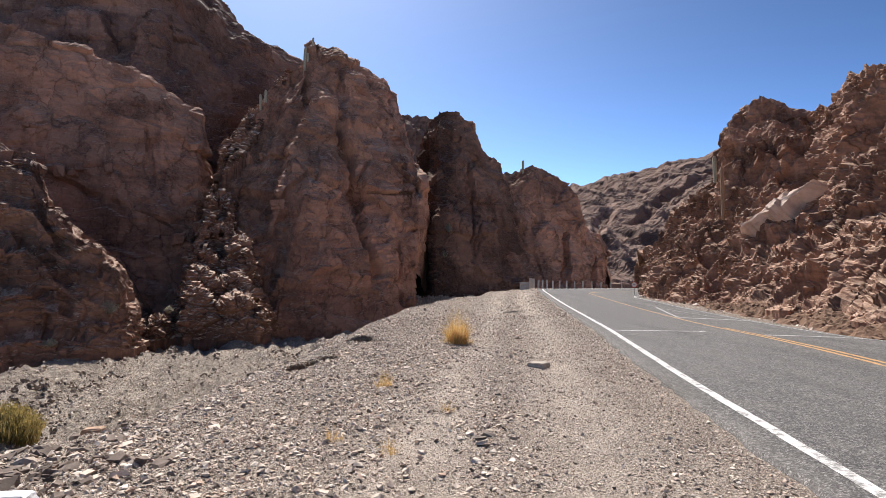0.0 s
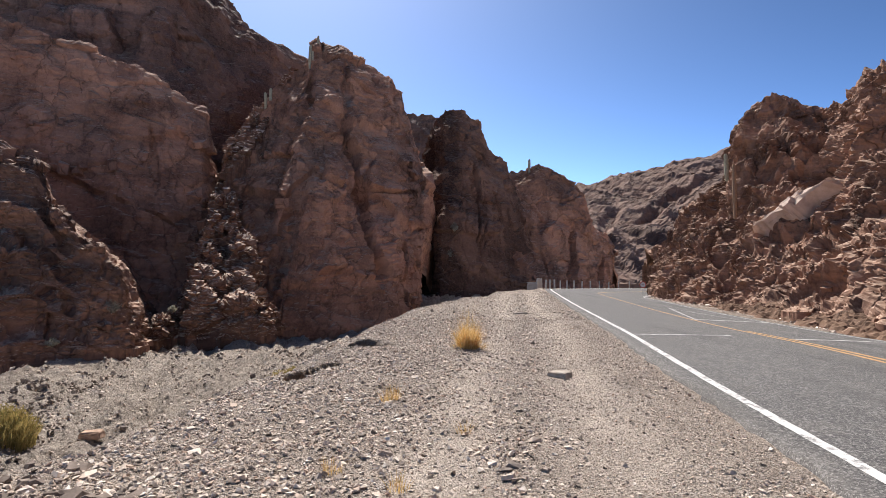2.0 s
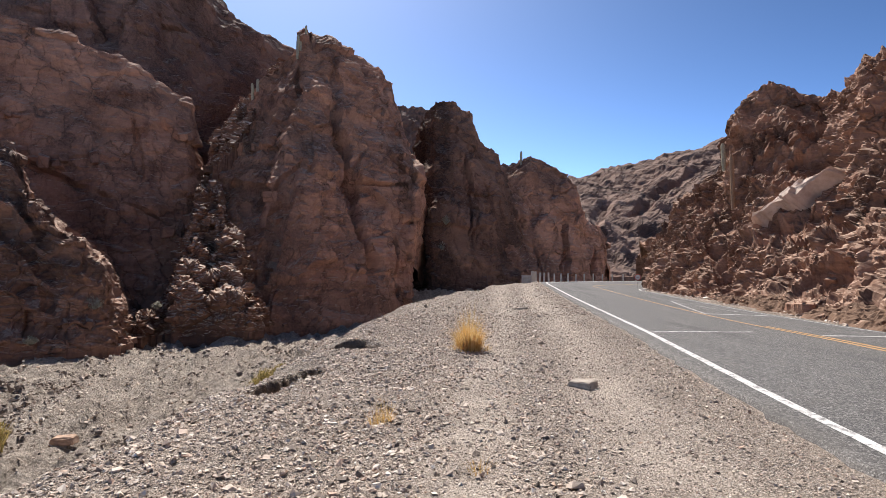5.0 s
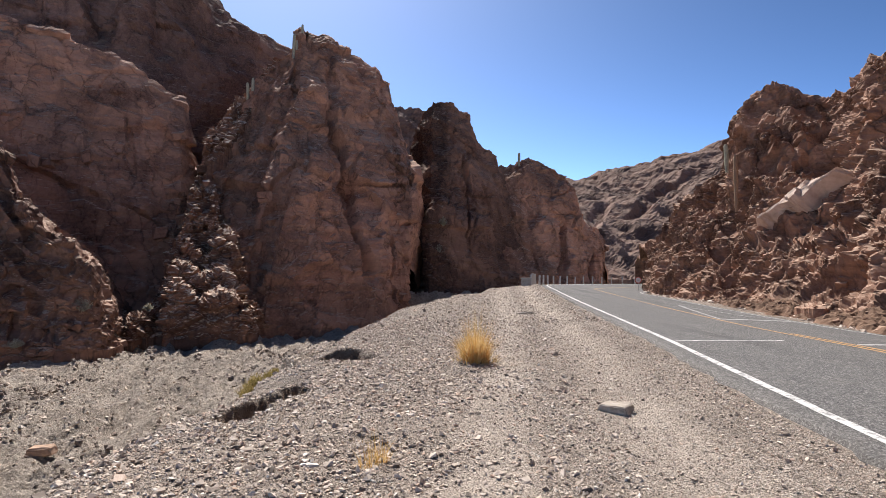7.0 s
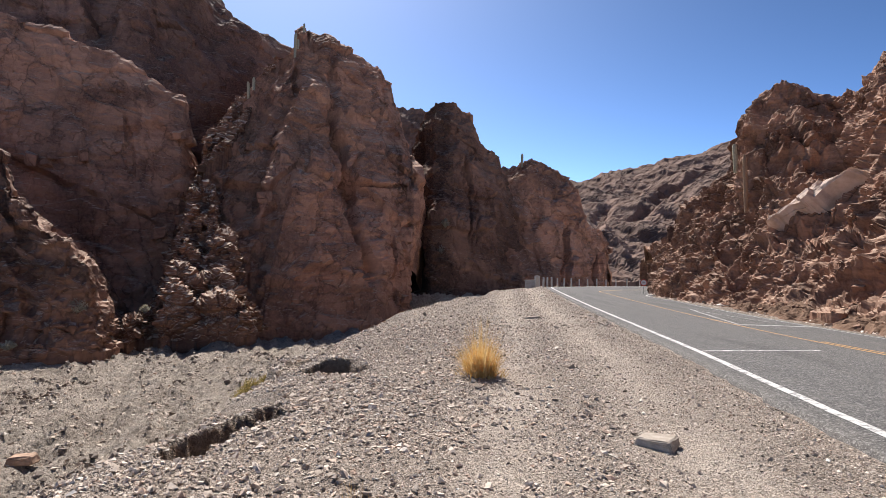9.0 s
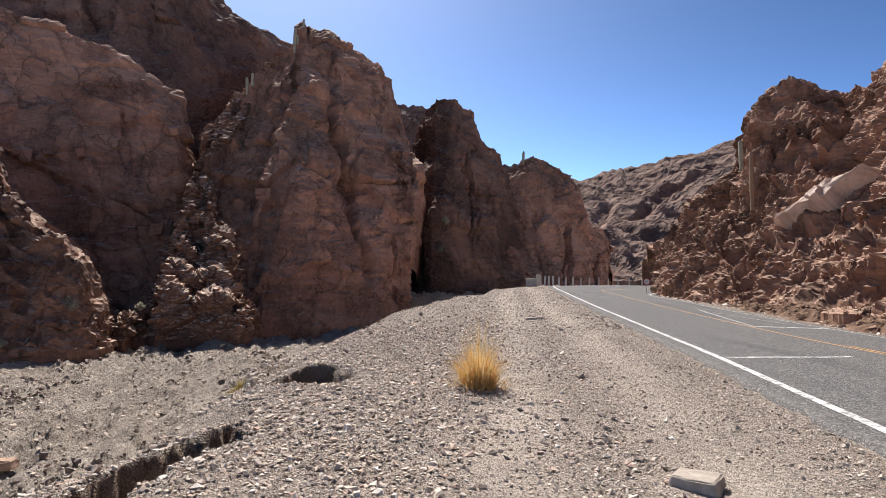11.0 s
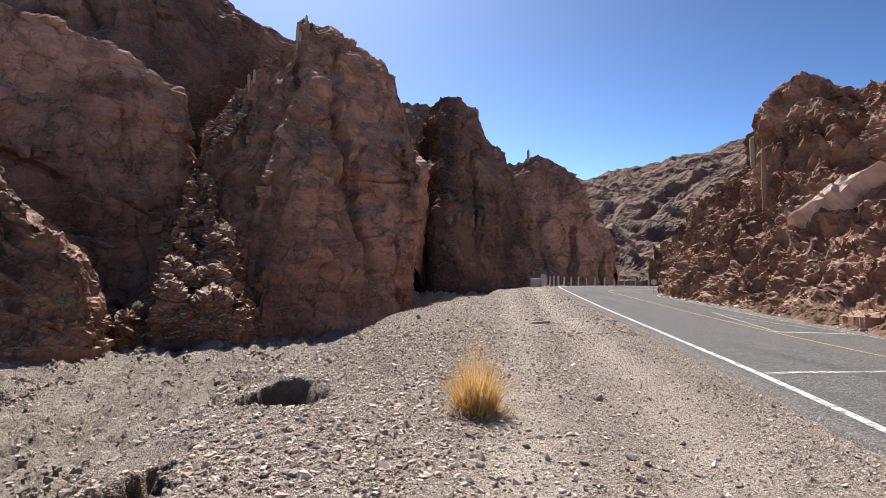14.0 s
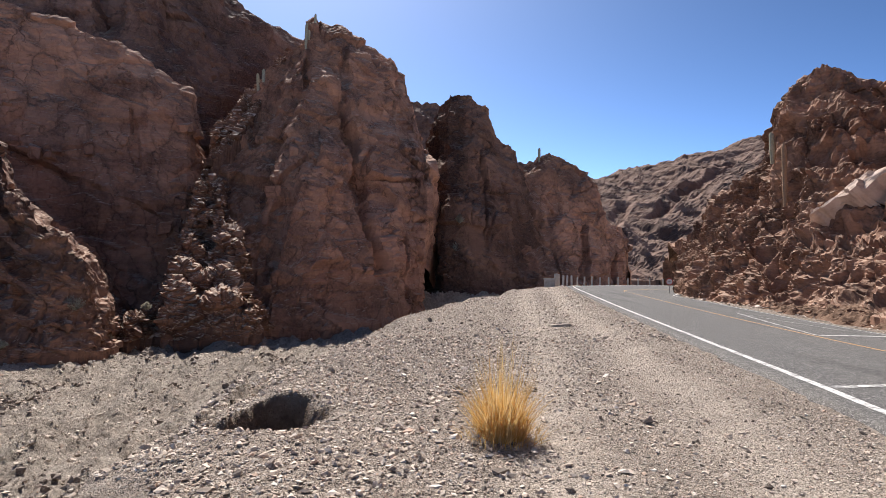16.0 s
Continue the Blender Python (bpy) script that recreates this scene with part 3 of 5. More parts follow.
stripe("centre_line", [(2, 3.95), (sy(17.8), 3.95)], 0.11, M_YELLOW, "yellow centre line")
stripe("stop_line", [(sy(14.0), 0.1), (sy(14.9), 1.9), (sy(15.3), 2.6)], 0.11, M_WORN, "worn white cross line")
stripe("stop_line", [(sy(15.4), 4.1), (sy(17.6), 7.75)], 0.13, M_WHITE, "white cross line")
stripe("island_line", [(sy(22.3), 3.95), (sy(31.8), 5.4)], 0.11, M_WORN, "white line of a painted island")
stripe("island_line", [(sy(22.3), 3.95), (sy(25.6), 7.7)], 0.14, M_WHITE, "white bar of a painted island")
stripe("island_line", [(sy(31.0), 5.3), (sy(26.3), 6.6)], 0.12, M_WORN, "white bar of a painted island")

# ---- cliffs ----


def cliff(name, rows, cell, back, drop, mat, label, seed, rough=1.0, ledges=5, stray=0.9, sheer=0.65, block=5.0, mids=1.0, smalls=1.0, strata=1.0, bow=1.0, jag=0.5,
          beds=(0.22, 0.0, 1.0), joints=(), swell=1.0, platy=0.6, saw=0.0, saw_size=2.4, crumbs=0.0, crags=0.0):
    """A rock face from columns (foot x, y, z, top x, y, z): steep risers and ledges, tilted beds, blocks and joints, then its back.
    joints: clefts across the face, each from (u, v) to (u, v) in parts of its length and height, with width and depth in metres."""
    rows = np.array(rows, float)
    d = np.r_[0, np.cumsum(np.linalg.norm(np.diff((rows[:, :3] + rows[:, 3:]) / 2, axis=0), axis=1))]
    nu = int(d[-1] / cell)
    t = np.linspace(0, d[-1], nu)
    col = np.stack([np.interp(t, d, rows[:, n]) for n in range(6)], 1)
    foot, top = col[:, :3], col[:, 3:]
    tall = np.linalg.norm(top - foot, axis=1).max()
    nv = int(tall / cell)
    v = np.linspace(0, 1, nv)
    U, V = np.meshgrid(t, v, indexing="ij")
    flat = np.stack([U.ravel() / 14, np.zeros(U.size), V.ravel() * 0.7], 1)
    k = V * ledges + stray * fractal(flat * (stray / 0.9), 3, seed + 50).reshape(U.shape)
    whole = np.floor(k)
    stair = np.clip((whole + smooth(0.70, 1.0, k - whole)) / ledges, 0, 1)
    run = sheer * stair + (1 - sheer) * V ** bow
    rim = smooth(0.85, 1.0, V)
    run = run * (1 - rim) + V * rim
    face = np.empty((nu, nv, 3))
    face[..., 0] = foot[:, None, 0] + (top - foot)[:, None, 0] * run
    face[..., 1] = foot[:, None, 1] + (top - foot)[:, None, 1] * run
    face[..., 2] = foot[:, None, 2] + (top - foot)[:, None, 2] * V
    face[:, 0, 2] -= 2.2
    away = (top - foot)[:, :2]
    away = away / np.maximum(np.linalg.norm(away, axis=1), 1e-6)[:, None]
    nb = max(6, int(back / (cell * 3)))
    b = np.linspace(0, 1, nb + 1)[1:]
    rear = np.empty((nu, nb, 3))
    rear[..., :2] = top[:, None, :2] + away[:, None, :] * (b * back)[None, :, None]
    rear[..., 2] = top[:, None, 2] - drop * back * b[None, :] ** 1.3
    rear[:, -1, 2] = np.minimum(rear[:, -1, 2], -9.0)
    base = np.concatenate([face, rear], 1)
    nn = nv + nb
    du, dv = np.gradient(base, axis=0), np.gradient(base, axis=1)
    nrm = np.cross(du, dv)
    nrm /= np.maximum(np.linalg.norm(nrm, axis=2), 1e-9)[..., None]
    if nrm[nu // 2, nv // 2] @ np.array([*-away[nu // 2], 0.3]) < 0:
        nrm = -nrm
    if crags:
        # push out along an evened normal, so that ledges do not fan out
        for _ in range(14):
            nrm[:, 1:-1] = (nrm[:, :-2] + nrm[:, 1:-1] + nrm[:, 2:]) / 3
            nrm[1:-1] = (nrm[:-2] + nrm[1:-1] + nrm[2:]) / 3
        nrm /= np.maximum(np.linalg.norm(nrm, axis=2), 1e-9)[..., None]
    p = base.reshape(-1, 3)
    across = np.array(beds) / np.linalg.norm(beds)
    level = p @ across
    q = p + platy * level[:, None] * across          # blocks lie flat along the beds
    big, j1 = facets(q / block + 0.25 * fractal(p / block, 2, seed)[:, None], seed + 1)
    mid, j2 = facets(q / (block * 0.36) + 0.2 * fractal(p / block * 2, 2, seed + 5)[:, None], seed + 6)
    small, j3 = facets(q / (block * 0.13), seed + 11)
    big, mid = big * smooth(0.0, 0.09, j1), mid * smooth(0.0, 0.14, j2)
    level = level + 1.1 * fractal(p / 16, 3, seed + 16)
    layer = 0
    for thick, amp, sd in ((3.1, 0.42, 20), (1.05, 0.24, 23), (0.38, 0.10, 26)):
        n = level / thick
        i = np.floor(n)
        f = smooth(0.72, 1.0, n - i)
        layer = layer + amp * (hashed(i, 0 * i, 0 * i, seed=seed + sd) * (1 - f) + hashed(i + 1, 0 * i, 0 * i, seed=seed + sd) * f - 0.5)
    crack = 1 - smooth(0.0, 0.07, np.abs(value_noise(p / np.array([4.5, 4.5, 19]), seed + 30)))
    where = smooth(-0.1, 0.35, value_noise(p / 13, seed + 31))
    move = rough * (0.12 * block * big + 0.05 * block * mids * mid + 0.028 * block * smalls * small) + strata * layer * 1.5
    move = move + swell * fractal(p / 13, 3, seed + 33, 0.35) - rough * (0.9 * crack * where + 0.35 * (1 - smooth(0, 0.10, j1)) + 0.18 * mids * (1 - smooth(0, 0.12, j2)))
    if saw:
        warped = level + 1.5 * fractal(p / 4.5, 4, seed + 60, 0.6)
        for size, amp, sd, jump in ((saw_size, 1.0, 61, 0.2), (saw_size * 0.4, 0.36, 64, 0.42)):
            n = warped / size + 0.35 * value_noise(p / size, seed + sd)
            f = n - np.floor(n)
            own = 0.5 + 0.5 * value_noise(p / (2.5 * size), seed + sd + 1)
            move = move + saw * amp * (0.4 + 0.9 * own) * ((1 - f) * smooth(0.0, jump, f) - 0.5)
        rug = 1 - np.abs(fractal(p / 1.1, 4, seed + 70, 0.55))
        move = move + 0.22 * saw * rug
    if crags:
        lean = np.stack([p[:, 0] + 0.35 * p[:, 2], p[:, 1] + 0.25 * p[:, 2], 0.45 * p[:, 2]], 1)
        for size, amp, sd in ((5.0, 1.5, 90), (2.0, 0.8, 93), (0.8, 0.34, 96)):
            move = move + crags * amp * (0.22 - np.abs(fractal(lean / size, 3, seed + sd, 0.5)))
    if crumbs:
        bits, j4 = facets(p / (block * 0.085) + 0.15 * value_noise(p / 0.5, seed + 80)[:, None], seed + 81)
        move = move + crumbs * bits * smooth(0.0, 0.12, j4) - 0.5 * crumbs * (1 - smooth(0, 0.12, j4))
    move = (move + 0.07 * fractal(p / 0.8, 3, seed + 36)).reshape(nu, nn)
    wob = 1.2 * fractal(np.stack([U.ravel() / 5, V.ravel() * tall / 5, 0 * U.ravel()], 1), 3, seed + 44).reshape(U.shape)
    for u0, v0, u1, v1, wide, deep in joints:
        ax, ay, bx, by = u0 * d[-1], v0 * tall, u1 * d[-1], v1 * tall
        k = np.clip(((U - ax) * (bx - ax) + (V * tall - ay) * (by - ay)) / ((bx - ax) ** 2 + (by - ay) ** 2), 0, 1)
        far = np.hypot(U - ax - k * (bx - ax), V * tall - ay - k * (by - ay)) + wob * 0.5
        move[:, :nv] -= deep * (1 - smooth(wide * 0.4, wide, far)) * smooth(0, 0.15, k) * smooth(1, 0.85, k)
    fade = np.ones((nu, nn))
    fade[:, :nv] = 0.5 + 0.5 * smooth(0.0, 0.10, v)[None, :]
    fade[:, nv:] = 0.7
    out = base + nrm * (move * fade)[..., None]
    lift = jag * fractal(np.stack([t / 2.2, 0 * t, 0 * t], 1), 4, seed + 40)
    out[..., 2] += lift[:, None] * np.r_[smooth(0.8, 1.0, v), 1 - b][None, :]
    me = mesh_from(name, out.reshape(-1, 3), grid_faces(nu, nn), mat, False)
    if me.polygons[(nu // 2) * (nn - 1) + nv // 2].normal @ Vector((*-away[nu // 2], 0.3)) < 0:
        me.flip_normals()
    return tagged(new(name, me), label, "cliff")


cliff("left_rock_buttress", [
    (-42, 36, -6, -65.1, 55, 24.3), (-38.1, 40, -6, -54.9, 57, 18.3), (-34.5, 45.5, -6, -44.8, 58.5, 14.6),
    (-34.1, 48.5, -6, -41.8, 59, 13.8), (-33.4, 50, -6, -38.5, 57.5, 7.6), (-31.5, 52, -6, -34.8, 57.5, 4.5),
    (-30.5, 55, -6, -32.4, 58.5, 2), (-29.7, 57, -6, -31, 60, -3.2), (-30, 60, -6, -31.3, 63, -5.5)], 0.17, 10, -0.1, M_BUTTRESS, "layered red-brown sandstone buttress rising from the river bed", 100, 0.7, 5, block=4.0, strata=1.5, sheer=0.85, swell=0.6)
cliff("lower_left_cliff", [
    (-76.9, 66, -6, -95.3, 80, 48.3), (-58.2, 68, -6, -71.5, 82, 40.8), (-53.1, 70, -6, -64.8, 84, 38.3),
    (-44.2, 72, -6, -53.6, 86, 34.5), (-39, 74, -6, -47.4, 88, 32.3), (-37, 75, -6, -43.6, 88, 30.4),
    (-34.9, 76, -6, -40, 89, 27.4), (-33.5, 77, -6, -37.8, 90, 26.4), (-33.2, 79, -6, -36.6, 90, 17.4),
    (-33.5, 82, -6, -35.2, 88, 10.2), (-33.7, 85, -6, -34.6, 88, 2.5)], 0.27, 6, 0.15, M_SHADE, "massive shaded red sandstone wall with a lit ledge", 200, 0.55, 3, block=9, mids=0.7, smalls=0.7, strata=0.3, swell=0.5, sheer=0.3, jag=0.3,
      joints=((0.45, 0.52, 0.62, 0.44, 0.8, 1.6), (0.62, 0.44, 0.80, 0.40, 0.7, 1.3), (0.70, 0.9, 0.72, 0.5, 0.4, 0.7)))
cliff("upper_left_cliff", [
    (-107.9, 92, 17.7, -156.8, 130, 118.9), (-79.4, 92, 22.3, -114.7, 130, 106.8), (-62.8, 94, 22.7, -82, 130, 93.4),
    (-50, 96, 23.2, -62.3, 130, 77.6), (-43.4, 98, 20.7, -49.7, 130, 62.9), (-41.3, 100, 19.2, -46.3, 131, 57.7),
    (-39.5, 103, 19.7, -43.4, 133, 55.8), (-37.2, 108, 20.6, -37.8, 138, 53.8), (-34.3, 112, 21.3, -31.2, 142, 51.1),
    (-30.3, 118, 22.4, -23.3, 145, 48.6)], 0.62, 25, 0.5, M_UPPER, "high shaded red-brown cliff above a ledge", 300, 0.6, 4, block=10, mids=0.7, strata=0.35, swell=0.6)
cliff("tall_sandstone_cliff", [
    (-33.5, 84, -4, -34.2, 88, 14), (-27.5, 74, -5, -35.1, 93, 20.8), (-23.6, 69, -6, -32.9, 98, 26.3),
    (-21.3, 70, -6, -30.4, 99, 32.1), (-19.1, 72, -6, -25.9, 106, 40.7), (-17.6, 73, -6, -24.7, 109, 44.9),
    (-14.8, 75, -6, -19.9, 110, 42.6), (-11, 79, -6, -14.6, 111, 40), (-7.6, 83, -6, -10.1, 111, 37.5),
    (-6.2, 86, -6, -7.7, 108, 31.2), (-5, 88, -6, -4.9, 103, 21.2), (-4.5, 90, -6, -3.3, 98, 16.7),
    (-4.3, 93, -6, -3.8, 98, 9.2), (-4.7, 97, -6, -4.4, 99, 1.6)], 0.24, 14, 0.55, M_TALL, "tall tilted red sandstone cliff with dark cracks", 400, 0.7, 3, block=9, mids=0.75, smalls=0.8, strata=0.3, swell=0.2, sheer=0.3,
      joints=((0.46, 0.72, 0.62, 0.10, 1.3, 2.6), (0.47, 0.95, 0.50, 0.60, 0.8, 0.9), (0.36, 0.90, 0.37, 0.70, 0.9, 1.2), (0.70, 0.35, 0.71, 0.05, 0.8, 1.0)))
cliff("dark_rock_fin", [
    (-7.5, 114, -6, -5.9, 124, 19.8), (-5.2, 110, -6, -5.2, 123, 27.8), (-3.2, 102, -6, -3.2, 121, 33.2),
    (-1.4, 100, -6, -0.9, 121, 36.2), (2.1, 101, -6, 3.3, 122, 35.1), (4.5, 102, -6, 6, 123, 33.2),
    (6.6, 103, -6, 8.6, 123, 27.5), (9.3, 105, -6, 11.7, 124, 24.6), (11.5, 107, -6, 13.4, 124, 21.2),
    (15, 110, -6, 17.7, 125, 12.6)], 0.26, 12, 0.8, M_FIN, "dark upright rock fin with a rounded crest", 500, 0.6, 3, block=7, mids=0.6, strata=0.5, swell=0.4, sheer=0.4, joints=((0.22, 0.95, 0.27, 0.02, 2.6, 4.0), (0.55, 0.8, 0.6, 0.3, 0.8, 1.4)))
cliff("far_rock_fin", [
    (7.2, 112, -6, 9.3, 123, 17.8), (9.8, 111, -6, 13.3, 125, 21.4), (12.5, 111, -6, 16.9, 126, 23),
    (14.7, 112, -6, 19.3, 126, 24.9), (19.4, 114, -6, 23, 127, 23.6), (23.1, 116, -6, 27.2, 128, 20.9),
    (26.2, 117, -6, 29.6, 128, 17.6), (28.1, 118, -6, 31.5, 129, 11.7), (31.1, 120, -6, 35.1, 130, 10.3),
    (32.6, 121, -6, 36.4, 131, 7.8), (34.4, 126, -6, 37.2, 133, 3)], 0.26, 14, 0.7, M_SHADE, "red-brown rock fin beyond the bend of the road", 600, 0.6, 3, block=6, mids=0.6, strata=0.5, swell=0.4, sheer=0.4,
      joints=((0.55, 0.7, 0.55, 0.15, 0.9, 1.6), (0.80, 0.7, 0.80, 0.1, 0.8, 1.4)))
cliff("rock_ridge_behind", [
    (-15.5, 140, -6, -16.8, 165, 44.5), (-11.4, 140, -6, -11.7, 166, 47.2), (-6, 141, -6, -8, 167, 47.5),
    (0.8, 142, -6, -3.9, 168, 46.6), (4.9, 142, -6, 15.7, 168, 30.4), (15.9, 142, -6, 21.4, 168, 30.2),
    (24.2, 142, -6, 28.8, 168, 26.3)], 0.5, 20, 0.3, M_HILL, "stony ridge showing between the rock fins", 700, 0.7, 4)
cliff("scree_slope", [
    (-31.8, 62, -6, -31.6, 72, -1.2), (-30.3, 62, -6, -32.8, 78, 4.2), (-28.6, 63, -6, -33.4, 82, 10),
    (-26.7, 63.5, -6, -34, 86, 14.6), (-24.7, 64, -6, -32.9, 87, 14.7), (-22.9, 65, -6, -31.1, 86, 12.1),
    (-20.8, 66, -6, -27.7, 82, 6), (-20.4, 69, -6, -25.7, 80, 1.6), (-21.1, 73, -6, -25, 80, -4.6)], 0.16, 6, -0.2, M_SCREE, "stepped rubble slope of pale broken stone in a gully", 750, 1.0, 6, stray=2.2, block=3.6, mids=1.3, smalls=1.3, strata=0.5, sheer=0.9, swell=1.0)
cliff("upper_scree", [
    (-32.8, 83, 13.7, -35.2, 92, 19.1), (-31.7, 83, 14.5, -35, 94, 22.7), (-30.8, 88, 17.9, -34.1, 98, 27.3),
    (-30.2, 94, 23.6, -32.1, 99, 28.9), (-29.3, 98, 28.5, -31, 106, 35.9), (-28.9, 104, 34.2, -29.3, 110, 39.9)], 0.25, 4, 0.0, M_SCREE, "pale rubble lodged in the upper gully", 770, 1.0, 4, stray=1.8, block=2.6, mids=1.2, sheer=0.9, strata=0.4, swell=0.8)
cliff("far_hillside", [
    (5.2, 150, -1.2, -26.9, 330, 27.7), (23.3, 145, -1.1, 59.9, 350, 48), (37.3, 145, -1.4, 80.9, 360, 54.6),
    (47.3, 150, -1.6, 101.2, 370, 59.7), (59.7, 160, -1.3, 117.2, 375, 65.3), (71.1, 165, -1.4, 146.7, 380, 72.9),
    (82.3, 165, -1.4, 187.6, 380, 83.3), (95.3, 160, -1.3, 236, 380, 93), (118.3, 150, -1.2, 340.4, 380, 106.1)], 1.15, 60, 0.1, M_HILL, "bare stony hillside with dark gullies across the valley", 800, 0.13, 16, saw=0.6, saw_size=9.0, crags=0.45, block=34, sheer=0.3, strata=0.8, swell=3.0, mids=0.9, smalls=0.9, jag=0.5,
      joints=((0.62, 0.80, 0.40, 0.30, 7.0, 3.5), (0.52, 0.62, 0.44, 0.55, 6.0, 3.0), (0.36, 0.50, 0.28, 0.12, 6.0, 2.0), (0.72, 0.55, 0.55, 0.15, 6.0, 3.0)))
cliff("roadside_cliff", [
    (23.4, 69.5, -1.5, 27.3, 82, 4.9), (22.3, 64, -1.6, 30.2, 78, 6.6), (21.2, 56, -1.5, 30, 75, 9.5),
    (20.3, 49, -1.4, 32.6, 70, 12.3), (19.6, 43.5, -1.2, 31.1, 64, 12.9), (19.3, 40, -1.1, 29.7, 60.5, 16.1),
    (19.1, 37.5, -1, 30.3, 60, 18.3), (18.9, 35, -0.9, 33.6, 58.5, 19.3), (18.2, 32, -0.8, 36.6, 57, 17.9),
    (17.4, 29, -0.7, 35.9, 53, 17.1), (16.7, 26, -0.6, 35.1, 50, 18.7), (15.6, 22, -0.5, 35.4, 46, 19.1),
    (14.4, 18, -0.4, 37, 41, 20.1), (13.4, 13, -0.3, 39.2, 34, 21), (12.4, 7, -0.2, 33, 17, 22),
    (11.6, 0, -0.1, 32, 2, 22), (11, -14, 0, 31, -14, 20)], 0.16, 12, 0.2, M_ROADCUT, "broken brown rock face of the road cutting", 900, 0.42, 4, block=5.0, sheer=0.3, strata=0.1, bow=0.72, mids=1.6, smalls=1.5, beds=(0.15, 0.7, 0.7), swell=0.8, jag=0.3, platy=0.15, crumbs=0.07, crags=1.0)
FOOT_Y, FOOT_X = (-14, 0, 7, 13, 18, 22, 26, 29, 32, 35, 40, 43.5, 49, 56, 64, 69.5), (11, 11.6, 12.4, 13.4, 14.4, 15.6, 16.7, 17.4, 18.2, 18.9, 19.3, 19.6, 20.3, 21.2, 22.3, 23.4)


def build_apron():
    """Loose earth banked against the foot of the cutting."""
    y, w = (a.ravel() for a in np.meshgrid(np.arange(7, 44, 0.1), np.linspace(0, 1, 22), indexing="ij"))
    p = np.stack([y / 1.7, 0 * y, w], 1)
    x = np.interp(y, FOOT_Y, FOOT_X) - 0.75 + 0.35 * fractal(p, 3, 951) + w * 2.0
    q = np.stack([x, y, 0 * x], 1)
    z = ground_height(x, y)[0] - 0.06 + (0.55 + 0.3 * fractal(p / 2, 3, 953)) * w ** 0.8 + (0.17 * fractal(q / 0.5, 4, 955, 0.65) + 0.05) * smooth(0, 0.15, w)
    me = mesh_from("debris_apron", np.stack([x, y, z], 1), grid_faces(370, 22)[:, ::-1], M_EARTH)
    if me.polygons[2000].normal.z < 0:
        me.flip_normals()
    return tagged(new("debris_apron", me), "orange-brown earth and debris at the foot of the cutting", "earth bank")


build_apron()

# ---- roadside furniture ----


def box_mesh(name, size, mat, bevel=0.0, taper=1.0):
    bm = bmesh.new()
    bmesh.ops.create_cube(bm, size=1.0)
    for vert in bm.verts:
        k = taper if vert.co.z > 0 else 1.0
        vert.co = Vector((vert.co.x * size[0] * k, vert.co.y * size[1] * k, (vert.co.z + 0.5) * size[2]))
    if bevel:
        bmesh.ops.bevel(bm, geom=list(bm.edges), offset=bevel, segments=2, affect="EDGES")
    return from_bmesh(name, bm, mat)


def build_posts():
    me = box_mesh("guard_post", (0.17, 0.17, 1.35), M_POST, 0.02, 0.88)
    s0 = s_of(52.6)
    for n in range(22):
        s = s0 + (0.75 * n if n < 5 else 3.75 + 2.9 * (n - 5))
        x, y, z = on_road(s, -1.5)
        post = new("guard_post", me)
        post.matrix_world = pose(x, y, z - 0.55 + 0.04 * (n % 3), random.uniform(-2, 2), random.uniform(-2, 2), random.uniform(0, 90))
        tagged(post, "short weathered white guard post beside the bend", "post", "guard posts round the bend")


build_posts()


def build_parapet():
    x, y = 7.15, 51.3
    root = tagged(new("parapet"), "low whitewashed concrete parapet end beside the road", "wall")
    root.matrix_world = pose(x, y, height_at(x, y) - 0.25, 0, 0, -12)
    part("wall", box_mesh("wall", (0.85, 0.4, 0.85), M_CONCRETE, 0.05, 0.95), root)
    cap = part("coping", box_mesh("coping", (0.92, 0.48, 0.1), M_CONCRETE, 0.03), root)
    cap.location.z = 0.85


build_parapet()


def disc(name, r, thick, mat, hole=0.0):
    bm = bmesh.new()
    n = 28
    rings = []
    for rad, z in ((r, 0), (r, thick), (hole, thick), (hole, 0)):
        rings.append([bm.verts.new((rad * math.cos(6.28319 * k / n), rad * math.sin(6.28319 * k / n), z)) for k in range(n)] if rad else [bm.verts.new((0, 0, z))])
    for a, b in ((0, 1), (1, 2), (2, 3), (3, 0)):
        ra, rb = rings[a], rings[b]
        for k in range(n):
            ks = (k, (k + 1) % n)
            quad = [ra[ks[0] % len(ra)], ra[ks[1] % len(ra)], rb[ks[1] % len(rb)], rb[ks[0] % len(rb)]]
            quad = list(dict.fromkeys(quad))
            if len(quad) > 2:
                bm.faces.new(quad)
    bmesh.ops.recalc_face_normals(bm, faces=bm.faces)
    return from_bmesh(name, bm, mat)


def build_sign():
    x, y = 22.3, 68.2
    root = tagged(new("road_sign"), "round faded road sign with a red rim on a thin pole", "sign")
    root.matrix_world = pose(x, y, height_at(x, y), 0, 0, -18)
    bm = bmesh.new()
    bmesh.ops.create_cone(bm, cap_ends=True, segments=10, radius1=0.035, radius2=0.035, depth=1.5)
    bmesh.ops.translate(bm, verts=bm.verts, vec=(0, 0, 0.70))
    part("pole", from_bmesh("pole", bm, M_METAL), root)
    for name, me, lift in (("plate", disc("plate", 0.36, 0.02, M_SIGN), 0.04), ("rim", disc("rim", 0.37, 0.012, M_SIGNRED, 0.28), 0.062)):
        part(name, me, root).matrix_local = pose(0, -lift, 1.25, 90, 0, 0)
    part("symbol", box_mesh("symbol", (0.30, 0.008, 0.07), M_METAL), root, "dark bar on the sign face").location = (0, -0.068, 1.21)


build_sign()

# ---- plants ----


